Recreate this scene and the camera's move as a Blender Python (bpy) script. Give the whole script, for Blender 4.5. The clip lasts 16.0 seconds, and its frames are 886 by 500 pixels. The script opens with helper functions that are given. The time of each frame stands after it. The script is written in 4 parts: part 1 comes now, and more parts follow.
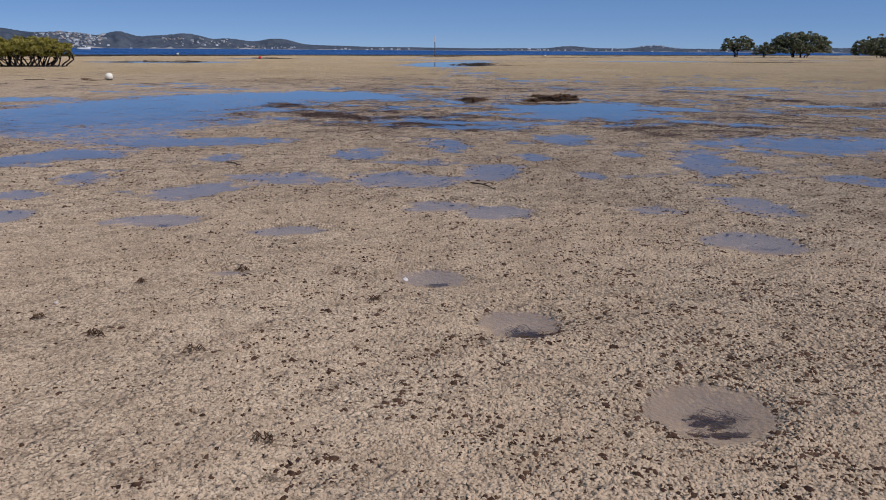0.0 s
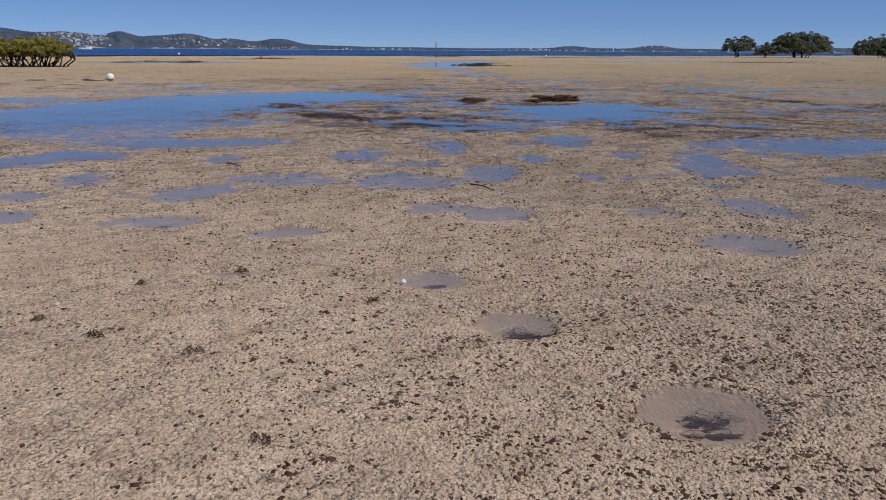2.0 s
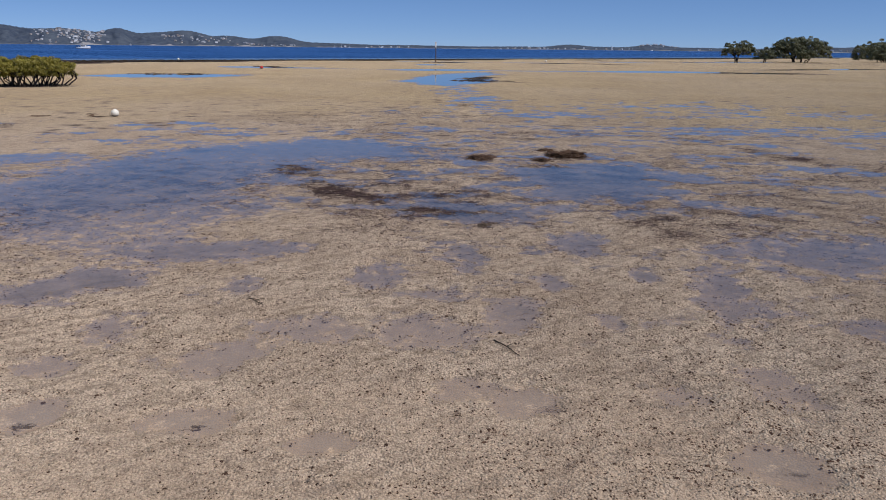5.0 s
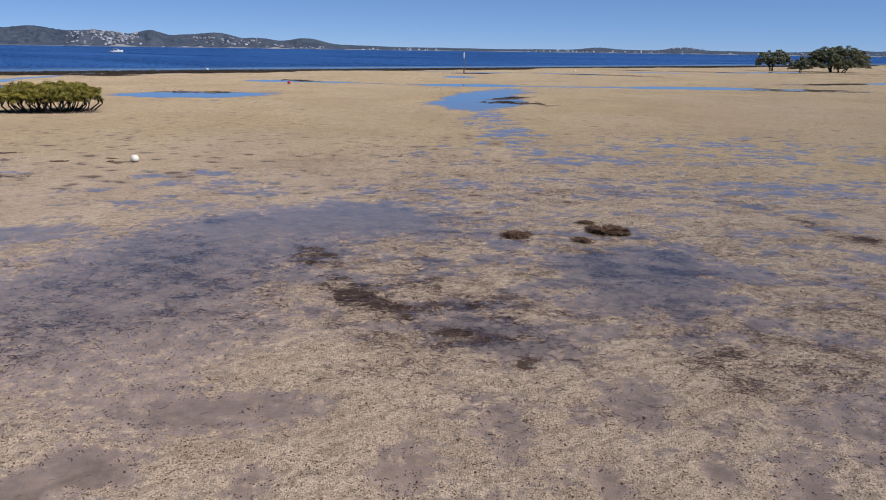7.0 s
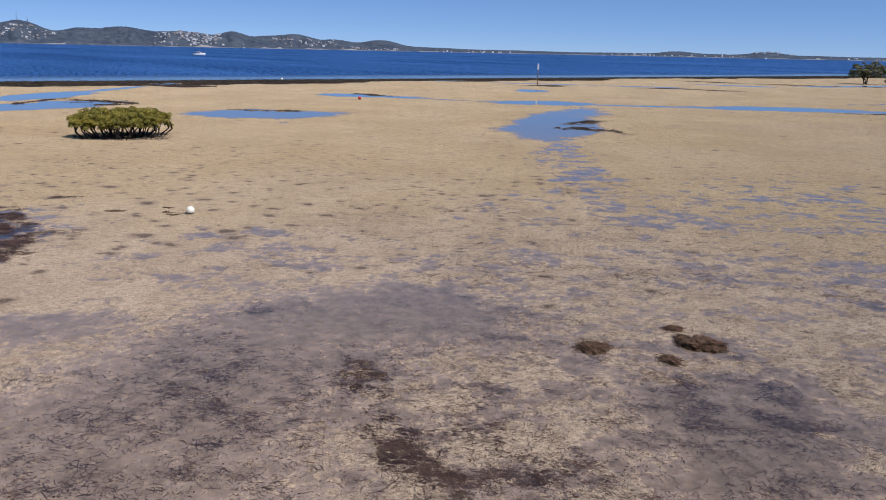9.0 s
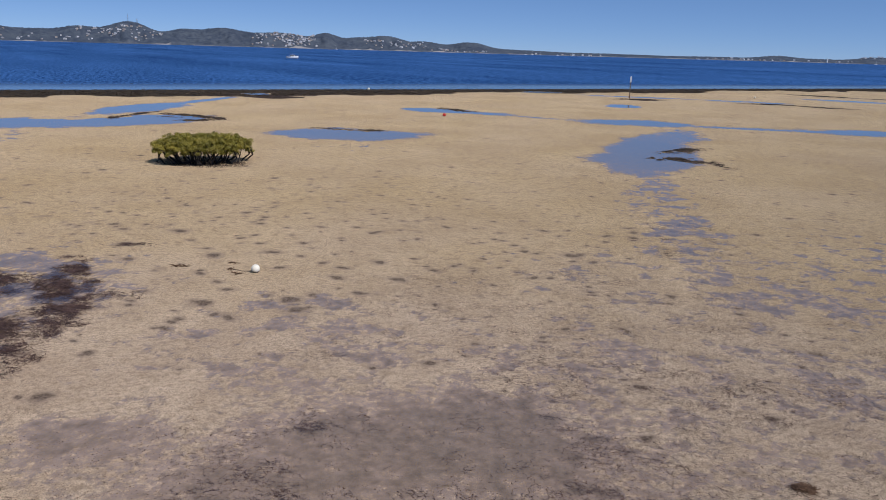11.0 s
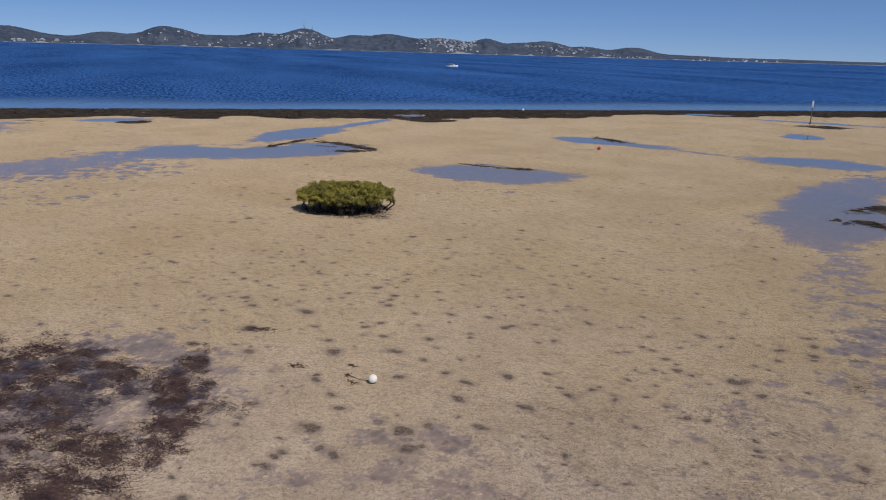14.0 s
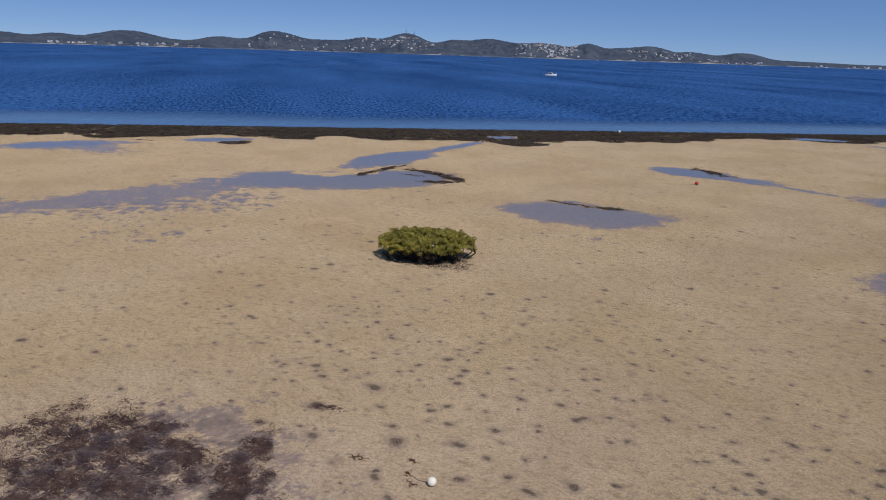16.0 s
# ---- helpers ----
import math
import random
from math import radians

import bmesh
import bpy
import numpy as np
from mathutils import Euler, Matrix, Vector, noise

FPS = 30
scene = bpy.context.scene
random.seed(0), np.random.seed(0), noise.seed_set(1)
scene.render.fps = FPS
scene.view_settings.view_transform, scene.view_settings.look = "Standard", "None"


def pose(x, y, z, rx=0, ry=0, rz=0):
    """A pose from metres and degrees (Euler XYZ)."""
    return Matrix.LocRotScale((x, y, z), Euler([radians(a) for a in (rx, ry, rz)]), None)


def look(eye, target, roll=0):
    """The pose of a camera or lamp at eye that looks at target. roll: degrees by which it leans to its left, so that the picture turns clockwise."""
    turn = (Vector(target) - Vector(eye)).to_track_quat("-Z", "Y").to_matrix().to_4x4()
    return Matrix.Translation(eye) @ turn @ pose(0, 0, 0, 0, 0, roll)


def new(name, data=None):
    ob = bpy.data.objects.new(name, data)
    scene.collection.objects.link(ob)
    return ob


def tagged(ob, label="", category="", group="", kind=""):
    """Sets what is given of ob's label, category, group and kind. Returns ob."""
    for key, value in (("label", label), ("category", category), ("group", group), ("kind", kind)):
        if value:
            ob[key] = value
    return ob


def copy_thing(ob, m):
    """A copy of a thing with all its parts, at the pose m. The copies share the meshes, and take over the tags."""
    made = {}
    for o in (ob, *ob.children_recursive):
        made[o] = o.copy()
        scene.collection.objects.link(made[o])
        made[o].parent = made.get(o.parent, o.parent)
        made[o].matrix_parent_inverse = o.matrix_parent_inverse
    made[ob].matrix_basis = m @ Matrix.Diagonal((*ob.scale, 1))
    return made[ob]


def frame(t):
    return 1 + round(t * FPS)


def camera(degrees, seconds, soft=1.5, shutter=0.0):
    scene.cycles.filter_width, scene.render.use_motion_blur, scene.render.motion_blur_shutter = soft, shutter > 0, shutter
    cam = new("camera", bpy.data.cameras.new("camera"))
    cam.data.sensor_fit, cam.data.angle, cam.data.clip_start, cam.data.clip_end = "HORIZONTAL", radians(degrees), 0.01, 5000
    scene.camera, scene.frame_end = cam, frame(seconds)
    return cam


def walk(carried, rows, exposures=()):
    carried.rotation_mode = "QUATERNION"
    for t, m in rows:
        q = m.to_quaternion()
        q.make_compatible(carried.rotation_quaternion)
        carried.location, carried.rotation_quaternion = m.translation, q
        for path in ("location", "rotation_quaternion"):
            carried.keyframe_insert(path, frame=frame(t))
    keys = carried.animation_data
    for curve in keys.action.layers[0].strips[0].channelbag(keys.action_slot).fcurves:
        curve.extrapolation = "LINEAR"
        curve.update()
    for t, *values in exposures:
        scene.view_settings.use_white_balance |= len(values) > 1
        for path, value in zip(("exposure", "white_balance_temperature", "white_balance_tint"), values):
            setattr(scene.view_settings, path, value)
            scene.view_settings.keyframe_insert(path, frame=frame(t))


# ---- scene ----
cam = camera(63.1, 16.0, 1.0)
PATH = [
    (0, (0.703, 0.936, 1.139), (0.659, 2.863, 0.605), 0.4),
    (0.5, (0.711, 0.947, 1.153), (0.665, 2.874, 0.618), 0.4),
    (1, (0.699, 0.932, 1.157), (0.653, 2.859, 0.622), 0.4),
    (1.5, (0.713, 0.931, 1.154), (0.667, 2.858, 0.62), 0.4),
    (2, (0.719, 0.917, 1.154), (0.672, 2.844, 0.62), 0.4),
    (2.5, (0.718, 0.912, 1.196), (0.672, 2.838, 0.662), 0.4),
    (3, (0.701, 0.91, 1.415), (0.656, 2.837, 0.881), 0.5),
    (3.5, (0.678, 0.911, 1.677), (0.635, 2.838, 1.144), 0.5),
    (3.7, (0.657, 0.902, 1.807), (0.619, 2.827, 1.266), 0.6),
    (6, (0.334, 1.954, 3.141), (0.278, 3.879, 2.603), 0.7),
    (6.5, (0.29, 2.412, 3.555), (0.208, 4.337, 3.018), 0.6),
    (7, (0.266, 2.893, 3.917), (0.155, 4.817, 3.382), 0.8),
    (7.5, (0.275, 3.407, 4.326), (0.132, 5.328, 3.788), 0.8),
    (8, (0.243, 3.979, 4.706), (0.067, 5.898, 4.17), 0.9),
    (8.5, (0.167, 4.592, 5.081), (-0.07, 6.504, 4.546), 1.0),
    (9, (0.083, 5.204, 5.437), (-0.213, 7.109, 4.904), 1.2),
    (9.5, (-0.027, 5.823, 5.829), (-0.378, 7.718, 5.295), 1.3),
    (10, (-0.162, 6.472, 6.21), (-0.57, 8.356, 5.676), 1.5),
    (12.5, (-0.866, 9.6, 7.956), (-1.553, 11.401, 7.423), 1.5),
    (13, (-1.031, 10.054, 8.365), (-1.787, 11.828, 7.832), 1.6),
    (13.5, (-1.147, 10.505, 8.858), (-1.974, 12.246, 8.325), 1.7),
    (14, (-1.215, 10.994, 9.394), (-2.112, 12.701, 8.861), 1.6),
    (14.5, (-1.303, 11.414, 9.959), (-2.261, 13.087, 9.427), 1.8),
    (15, (-1.34, 11.787, 10.57), (-2.355, 13.426, 10.04), 1.8),
    (15.5, (-1.37, 12.155, 11.182), (-2.439, 13.759, 10.652), 1.9),
    (16, (-1.412, 12.53, 11.856), (-2.527, 14.104, 11.326), 1.8),
]
walk(cam, [(t, look(eye, target, roll)) for t, eye, target, roll in PATH], [(0, -0.27, 5850, 19), (3.7, -0.25, 5850, 19), (6, -0.06, 5850, 19), (8, 0.05, 5850, 19), (9.2, 0.09, 5850, 19), (10.2, -0.02, 5850, 19), (12.3, -0.25, 5850, 19), (16, -0.36, 5850, 19)])

# ---- light ----
SUN_AZ, SUN_EL = radians(118), radians(52)
sky = bpy.data.worlds.new("sky")
sky.use_nodes = True
scene.world = sky
nt = sky.node_tree
st = nt.nodes.new("ShaderNodeTexSky")
st.sky_type, st.sun_disc, st.sun_elevation, st.sun_rotation = "NISHITA", False, SUN_EL, SUN_AZ
st.air_density, st.dust_density, st.ozone_density, st.altitude = 0.5, 0.0, 5.0, 1500
haze = nt.nodes.new("ShaderNodeMix")
haze.data_type = "RGBA"
haze.inputs[0].default_value, haze.inputs[7].default_value = 0.38, (2.2, 4.4, 7.3, 1)
nt.links.new(st.outputs[0], haze.inputs[6])
nt.links.new(haze.outputs[2], nt.nodes["Background"].inputs[0])
nt.nodes["Background"].inputs[1].default_value = 0.08
sun = new("sun", bpy.data.lights.new("sun", "SUN"))
sun.data.energy, sun.data.angle, sun.data.color = 3.7, radians(0.53), (1.0, 0.95, 0.87)
sun.matrix_world = look((0, 0, 50), (-math.sin(SUN_AZ) * math.cos(SUN_EL) * 10, -math.cos(SUN_AZ) * math.cos(SUN_EL) * 10, 50 - math.sin(SUN_EL) * 10))


# ---- materials ----
class Mat:
    """A small wrapper round a node tree with one Principled shader."""

    def __init__(self, name, rough=0.8, metal=0.0, spec=0.5):
        self.m = bpy.data.materials.new(name)
        self.m.use_nodes = True
        self.t = self.m.node_tree
        self.p = self.t.nodes["Principled BSDF"]
        self.p.inputs["Roughness"].default_value = rough
        self.p.inputs["Metallic"].default_value = metal
        self.p.inputs["Specular IOR Level"].default_value = spec

    def node(self, kind, **inputs):
        n = self.t.nodes.new(kind)
        for k, v in inputs.items():
            self.put(v, n.inputs[k])
        return n

    def put(self, v, socket):
        if isinstance(v, bpy.types.NodeSocket):
            self.t.links.new(v, socket)
        else:
            socket.default_value = v

    def coords(self, sx=1, sy=1, sz=1):
        c = self.t.nodes.new("ShaderNodeNewGeometry")
        m = self.t.nodes.new("ShaderNodeMapping")
        m.inputs["Scale"].default_value = (sx, sy, sz)
        self.t.links.new(c.outputs["Position"], m.inputs["Vector"])
        return m.outputs[0]

    def noise(self, scale, detail=4, rough=0.55, vec=None):
        n = self.node("ShaderNodeTexNoise", Scale=scale, Detail=detail, Roughness=rough, Vector=vec or self.coords())
        return n.outputs["Fac"]

    def ramp(self, fac, a, b, lo=0.0, hi=1.0):
        n = self.node("ShaderNodeMapRange", Value=fac)
        n.interpolation_type = "SMOOTHSTEP"
        for i, v in zip((1, 2, 3, 4), (a, b, lo, hi)):
            n.inputs[i].default_value = v
        return n.outputs[0]

    def math(self, op, a, b):
        n = self.t.nodes.new("ShaderNodeMath")
        n.operation = op
        self.put(a, n.inputs[0]), self.put(b, n.inputs[1])
        return n.outputs[0]

    def mix(self, fac, a, b):
        n = self.t.nodes.new("ShaderNodeMix")
        n.data_type = "RGBA"
        self.put(fac, n.inputs[0])
        for v, i in ((a, 6), (b, 7)):
            self.put((*v, 1) if isinstance(v, tuple) else v, n.inputs[i])
        return n.outputs[2]

    def attr(self, name):
        n = self.t.nodes.new("ShaderNodeAttribute")
        n.attribute_name = name
        return n.outputs["Fac"]

    def color(self, v):
        self.put((*v, 1) if isinstance(v, tuple) else v, self.p.inputs["Base Color"])

    def bump(self, height, strength, distance):
        b = self.node("ShaderNodeBump", Height=height, Strength=strength, Distance=distance)
        if self.p.inputs["Normal"].is_linked:
            self.t.links.new(self.p.inputs["Normal"].links[0].from_socket, b.inputs["Normal"])
        self.t.links.new(b.outputs[0], self.p.inputs["Normal"])


def speckled(name, a, b, scale, rough=0.8, metal=0.0, spec=0.4, bump=0.0, dist=0.01):
    """Two tones mixed by noise at two scales, with a fine relief."""
    m = Mat(name, rough, metal, spec)
    f = m.math("ADD", m.math("MULTIPLY", m.noise(scale), 0.6), m.math("MULTIPLY", m.noise(scale * 6.3), 0.4))
    m.color(m.mix(m.ramp(f, 0.36, 0.64), a, b))
    if bump:
        m.bump(m.noise(scale * 4), bump, dist)
    return m.m


def sand_material():
    m = Mat("sand", 0.9, 0, 0.25)
    m.p.inputs["Diffuse Roughness"].default_value = 0.6
    weed, wet, gold, deep, bed, mud, pit = (m.attr(k) for k in ("weed", "wet", "gold", "silt", "bed", "mud", "pit"))
    flat = m.coords(1, 1, 0)
    tan = m.mix(m.ramp(m.noise(0.45, 5, 0.6, flat), 0.36, 0.64), (0.625, 0.466, 0.300), (0.750, 0.575, 0.380))
    tan = m.mix(gold, tan, m.mix(m.ramp(m.noise(0.12, 4, 0.6, flat), 0.35, 0.65), (0.648, 0.464, 0.220), (0.778, 0.575, 0.294)))
    # packed grains, shade painted into the pits between them, and fine crumbs
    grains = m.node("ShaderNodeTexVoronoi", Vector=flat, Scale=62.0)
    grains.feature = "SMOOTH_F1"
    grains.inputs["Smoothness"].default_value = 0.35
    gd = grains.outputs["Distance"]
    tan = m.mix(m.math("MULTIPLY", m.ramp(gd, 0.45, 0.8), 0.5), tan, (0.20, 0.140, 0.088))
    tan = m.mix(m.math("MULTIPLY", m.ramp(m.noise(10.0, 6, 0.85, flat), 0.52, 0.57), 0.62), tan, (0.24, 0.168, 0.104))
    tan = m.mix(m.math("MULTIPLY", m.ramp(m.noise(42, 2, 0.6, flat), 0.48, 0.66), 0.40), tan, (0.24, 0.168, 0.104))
    # slanting ripples worked by the tide, and short dark dashes farther out
    slant = m.t.nodes.new("ShaderNodeMapping")
    squeeze = m.t.nodes.new("ShaderNodeMapping")
    slant.inputs["Rotation"].default_value = (0, 0, radians(-38))
    squeeze.inputs["Scale"].default_value = (0.42, 1.5, 1)
    m.t.links.new(flat, slant.inputs["Vector"])
    m.t.links.new(slant.outputs[0], squeeze.inputs["Vector"])
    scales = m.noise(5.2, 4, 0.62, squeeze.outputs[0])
    # ripple troughs get their shade in the colour, following the relief
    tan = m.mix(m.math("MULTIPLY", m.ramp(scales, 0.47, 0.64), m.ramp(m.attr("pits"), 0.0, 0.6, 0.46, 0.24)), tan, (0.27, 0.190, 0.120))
    dashes = m.noise(2.6, 6, 0.8, m.coords(0.8, 1.2, 0))
    tan = m.mix(m.math("MULTIPLY", m.ramp(dashes, 0.52, 0.63), m.ramp(gold, 0.0, 1.0, 0.28, 0.70)), tan, (0.25, 0.172, 0.092))
    crumbs = m.ramp(m.noise(24, 3, 0.7, flat), 0.56, 0.66)
    strewn = m.math("MULTIPLY", m.ramp(m.noise(1.1, 4, 0.65, flat), 0.38, 0.60, 0.12, 0.8), m.ramp(m.attr("strewn"), 0.0, 1.0, 0.34, 1.0))
    tan = m.mix(m.math("MULTIPLY", crumbs, strewn), tan, (0.085, 0.058, 0.040))
    # small feeding hollows: a damp rim round a dark weedy bottom
    hollow, bottom = m.ramp(pit, 0.12, 0.72), m.ramp(pit, 0.63, 0.90)
    wobble = m.node("ShaderNodeTexNoise", Scale=3.0, Detail=3.0, Vector=flat)
    warp = m.t.nodes.new("ShaderNodeVectorMath")
    warp.operation = "SCALE"
    warp.inputs["Scale"].default_value = 0.34
    m.t.links.new(wobble.outputs["Color"], warp.inputs[0])
    shifted = m.t.nodes.new("ShaderNodeVectorMath")
    m.t.links.new(flat, shifted.inputs[0])
    m.t.links.new(warp.outputs[0], shifted.inputs[1])
    for scale, small, large, share in ((0.62, 0.10, 0.21, 1.0), (1.05, 0.08, 0.17, 0.95)):
        cells = m.node("ShaderNodeTexVoronoi", Vector=shifted.outputs[0], Scale=scale)
        pick = m.t.nodes.new("ShaderNodeSeparateColor")
        m.t.links.new(cells.outputs["Color"], pick.inputs[0])
        reach = m.math("DIVIDE", cells.outputs["Distance"], m.ramp(pick.outputs[0], 0.0, 1.0, small, large))
        here = m.math("LESS_THAN", pick.outputs[1], m.math("MULTIPLY", m.attr("pits"), share))
        rim = m.math("MULTIPLY", m.ramp(reach, 1.3, 0.5), here)
        core = m.math("MULTIPLY", m.ramp(reach, 0.80, 0.30), here)
        hollow = m.math("MAXIMUM", hollow, rim)
        bottom = m.math("MAXIMUM", bottom, core)
    tan = m.mix(m.math("MULTIPLY", hollow, m.ramp(m.noise(9, 4, 0.7, flat), 0.35, 0.65, 0.35, 0.75)), tan, (0.330, 0.242, 0.166))
    tan = m.mix(m.math("MULTIPLY", bottom, m.ramp(m.noise(14, 4, 0.7, flat), 0.35, 0.6, 0.40, 0.90)), tan, (0.078, 0.052, 0.036))
    # damp and drowned sand
    damp = m.mix(m.ramp(m.noise(3.0, 4, 0.6, flat), 0.35, 0.65), (0.258, 0.198, 0.158), (0.340, 0.264, 0.210))
    damp = m.mix(mud, m.mix(m.noise(6, 4, 0.6, flat), (0.315, 0.240, 0.168), (0.400, 0.308, 0.216)), damp)
    soak = m.math("ADD", wet, m.ramp(m.noise(5.5, 8, 0.85, flat), 0.32, 0.68, -0.75, 0.65))
    col = m.mix(m.ramp(soak, 0.15, 1.0, 0.0, 0.95), tan, damp)
    drowned = m.mix(m.ramp(m.noise(4.5, 5, 0.7, flat), 0.35, 0.65), (0.165, 0.122, 0.086), (0.245, 0.184, 0.132))
    col = m.mix(m.math("MULTIPLY", deep, m.ramp(m.noise(2.0, 4, 0.6, flat), 0.3, 0.6, 0.55, 0.95)), col, drowned)
    # matted weed
    strands = m.coords(0.75, 1.35, 0)
    mats = m.math("ADD", m.math("MULTIPLY", m.noise(2.6, 5, 0.8, strands), 0.42), m.math("MULTIPLY", m.noise(10, 6, 0.85, strands), 0.58))
    patchy = m.ramp(m.math("ADD", mats, m.math("MULTIPLY", weed, 0.15)), 0.575, 0.62)
    dark = m.mix(m.ramp(m.noise(2.3, 4, 0.6, flat), 0.4, 0.6), (0.052, 0.030, 0.026), (0.110, 0.076, 0.046))
    col = m.mix(m.math("MULTIPLY", patchy, m.ramp(weed, 0.0, 0.5)), col, dark)
    turf = m.mix(m.ramp(m.noise(0.8, 6, 0.75, flat), 0.38, 0.62), (0.022, 0.016, 0.011), (0.072, 0.052, 0.028))
    col = m.mix(m.ramp(m.math("ADD", bed, m.ramp(m.noise(0.9, 6, 0.75, flat), 0.3, 0.7, -0.35, 0.35)), 0.35, 0.6), col, turf)
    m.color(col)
    film = m.ramp(soak, 0.85, 1.35)
    m.put(m.ramp(film, 0.0, 1.0, 0.92, 0.6), m.p.inputs["Roughness"])
    m.put(m.ramp(film, 0.0, 1.0, 0.12, 0.2), m.p.inputs["Specular IOR Level"])
    dry = m.ramp(wet, 0.45, 1.0, 1.0, 0.2)
    m.bump(m.math("MULTIPLY", hollow, -1.0), 0.5, 0.035)
    m.bump(m.math("MULTIPLY", m.math("SUBTRACT", m.noise(5, 6, 0.75, flat), 0.5), dry), 0.9, 0.06)
    m.bump(m.math("MULTIPLY", m.math("SUBTRACT", m.noise(22, 4, 0.7, flat), 0.5), dry), 1.0, 0.022)
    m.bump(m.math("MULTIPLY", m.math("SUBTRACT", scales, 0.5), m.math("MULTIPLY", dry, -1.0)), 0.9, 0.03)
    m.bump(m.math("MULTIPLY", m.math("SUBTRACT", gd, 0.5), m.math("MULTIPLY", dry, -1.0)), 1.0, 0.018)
    return m.m


def pool_material():
    """Clear shallow water: a mirror by Fresnel over a see-through sheet."""
    m = bpy.data.materials.new("pool_water")
    m.use_nodes = True
    t = m.node_tree
    t.nodes.remove(t.nodes["Principled BSDF"])
    fr, gl, tr, mx = (t.nodes.new(k) for k in ("ShaderNodeFresnel", "ShaderNodeBsdfGlossy", "ShaderNodeBsdfTransparent", "ShaderNodeMixShader"))
    fr.inputs["IOR"].default_value = 1.34
    gl.inputs["Roughness"].default_value = 0.03
    deep, grain, lap, cover, shown = (t.nodes.new(k) for k in ("ShaderNodeAttribute", "ShaderNodeTexNoise", "ShaderNodeMath", "ShaderNodeMapRange", "ShaderNodeMath"))
    deep.attribute_name = "deep"
    grain.inputs["Scale"].default_value, grain.inputs["Detail"].default_value, grain.inputs["Roughness"].default_value = 5.5, 8, 0.85
    lap.operation, lap.inputs[1].default_value = "MULTIPLY_ADD", 0.13
    for i, v in zip((1, 2), (0.060, 0.074)):
        cover.inputs[i].default_value = v
    shown.operation = "MULTIPLY"
    geo, nz, bp = (t.nodes.new(k) for k in ("ShaderNodeNewGeometry", "ShaderNodeTexNoise", "ShaderNodeBump"))
    nz.inputs["Scale"].default_value, nz.inputs["Detail"].default_value = 7.0, 3
    bp.inputs["Strength"].default_value, bp.inputs["Distance"].default_value = 0.12, 0.002
    t.links.new(geo.outputs["Position"], nz.inputs["Vector"])
    t.links.new(nz.outputs["Fac"], bp.inputs["Height"])
    t.links.new(bp.outputs[0], gl.inputs["Normal"])
    t.links.new(geo.outputs["Position"], grain.inputs["Vector"])
    t.links.new(grain.outputs["Fac"], lap.inputs[0])
    t.links.new(deep.outputs["Fac"], lap.inputs[2])
    t.links.new(lap.outputs[0], cover.inputs["Value"])
    sheen = t.nodes.new("ShaderNodeMath")
    sheen.operation, sheen.use_clamp, sheen.inputs[1].default_value = "MULTIPLY", True, 1.45
    t.links.new(fr.outputs[0], sheen.inputs[0])
    t.links.new(sheen.outputs[0], shown.inputs[0])
    t.links.new(cover.outputs[0], shown.inputs[1])
    t.links.new(shown.outputs[0], mx.inputs[0])
    t.links.new(tr.outputs[0], mx.inputs[1])
    t.links.new(gl.outputs[0], mx.inputs[2])
    depth, tint = t.nodes.new("ShaderNodeMapRange"), t.nodes.new("ShaderNodeMix")
    depth.inputs[1].default_value, depth.inputs[2].default_value = 0.012, 0.045
    tint.data_type = "RGBA"
    tint.inputs[6].default_value, tint.inputs[7].default_value = (0.94, 0.93, 0.92, 1), (0.84, 0.91, 0.98, 1)
    t.links.new(deep.outputs["Fac"], depth.inputs["Value"])
    t.links.new(depth.outputs[0], tint.inputs[0])
    t.links.new(tint.outputs[2], tr.inputs["Color"])
    t.links.new(mx.outputs[0], t.nodes["Material Output"].inputs[0])
    return m


def sea_material():
    """Wind-rippled deep water: a dark blue body under a broken sky reflection."""
    m = Mat("sea_water", 0.3)
    flat = m.coords(1, 1, 0)
    calm = m.attr("calm")
    turned, along = m.t.nodes.new("ShaderNodeMapping"), m.t.nodes.new("ShaderNodeMapping")
    turned.inputs["Rotation"].default_value = (0, 0, radians(-45))
    along.inputs["Scale"].default_value = (1.0, 0.22, 1.0)
    m.t.links.new(flat, turned.inputs["Vector"])
    m.t.links.new(turned.outputs[0], along.inputs["Vector"])
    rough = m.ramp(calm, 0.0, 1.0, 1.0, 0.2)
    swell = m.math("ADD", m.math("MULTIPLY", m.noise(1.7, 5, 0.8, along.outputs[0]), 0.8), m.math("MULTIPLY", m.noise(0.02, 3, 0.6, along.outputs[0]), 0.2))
    # lit crests and shaded troughs painted into the body colour by noise
    crest_light = m.math("MULTIPLY", m.ramp(swell, 0.44, 0.56), rough)
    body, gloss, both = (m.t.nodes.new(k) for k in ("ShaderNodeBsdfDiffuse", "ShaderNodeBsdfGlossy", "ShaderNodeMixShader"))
    m.put(m.mix(crest_light, (0.006, 0.034, 0.118), (0.050, 0.142, 0.345)), body.inputs["Color"])
    m.put(m.ramp(calm, 0.2, 1.0, 0.25, 0.06), gloss.inputs["Roughness"])
    bump = m.node("ShaderNodeBump", Height=m.math("MULTIPLY", m.noise(0.6, 4, 0.65, along.outputs[0]), rough), Strength=1.0, Distance=0.5)
    m.t.links.new(bump.outputs[0], gloss.inputs["Normal"])
    m.put(m.ramp(calm, 0.1, 1.0, 0.08, 0.8), both.inputs[0])
    m.t.links.new(body.outputs[0], both.inputs[1])
    m.t.links.new(gloss.outputs[0], both.inputs[2])
    m.t.links.new(both.outputs[0], m.t.nodes["Material Output"].inputs[0])
    m.t.nodes.remove(m.p)
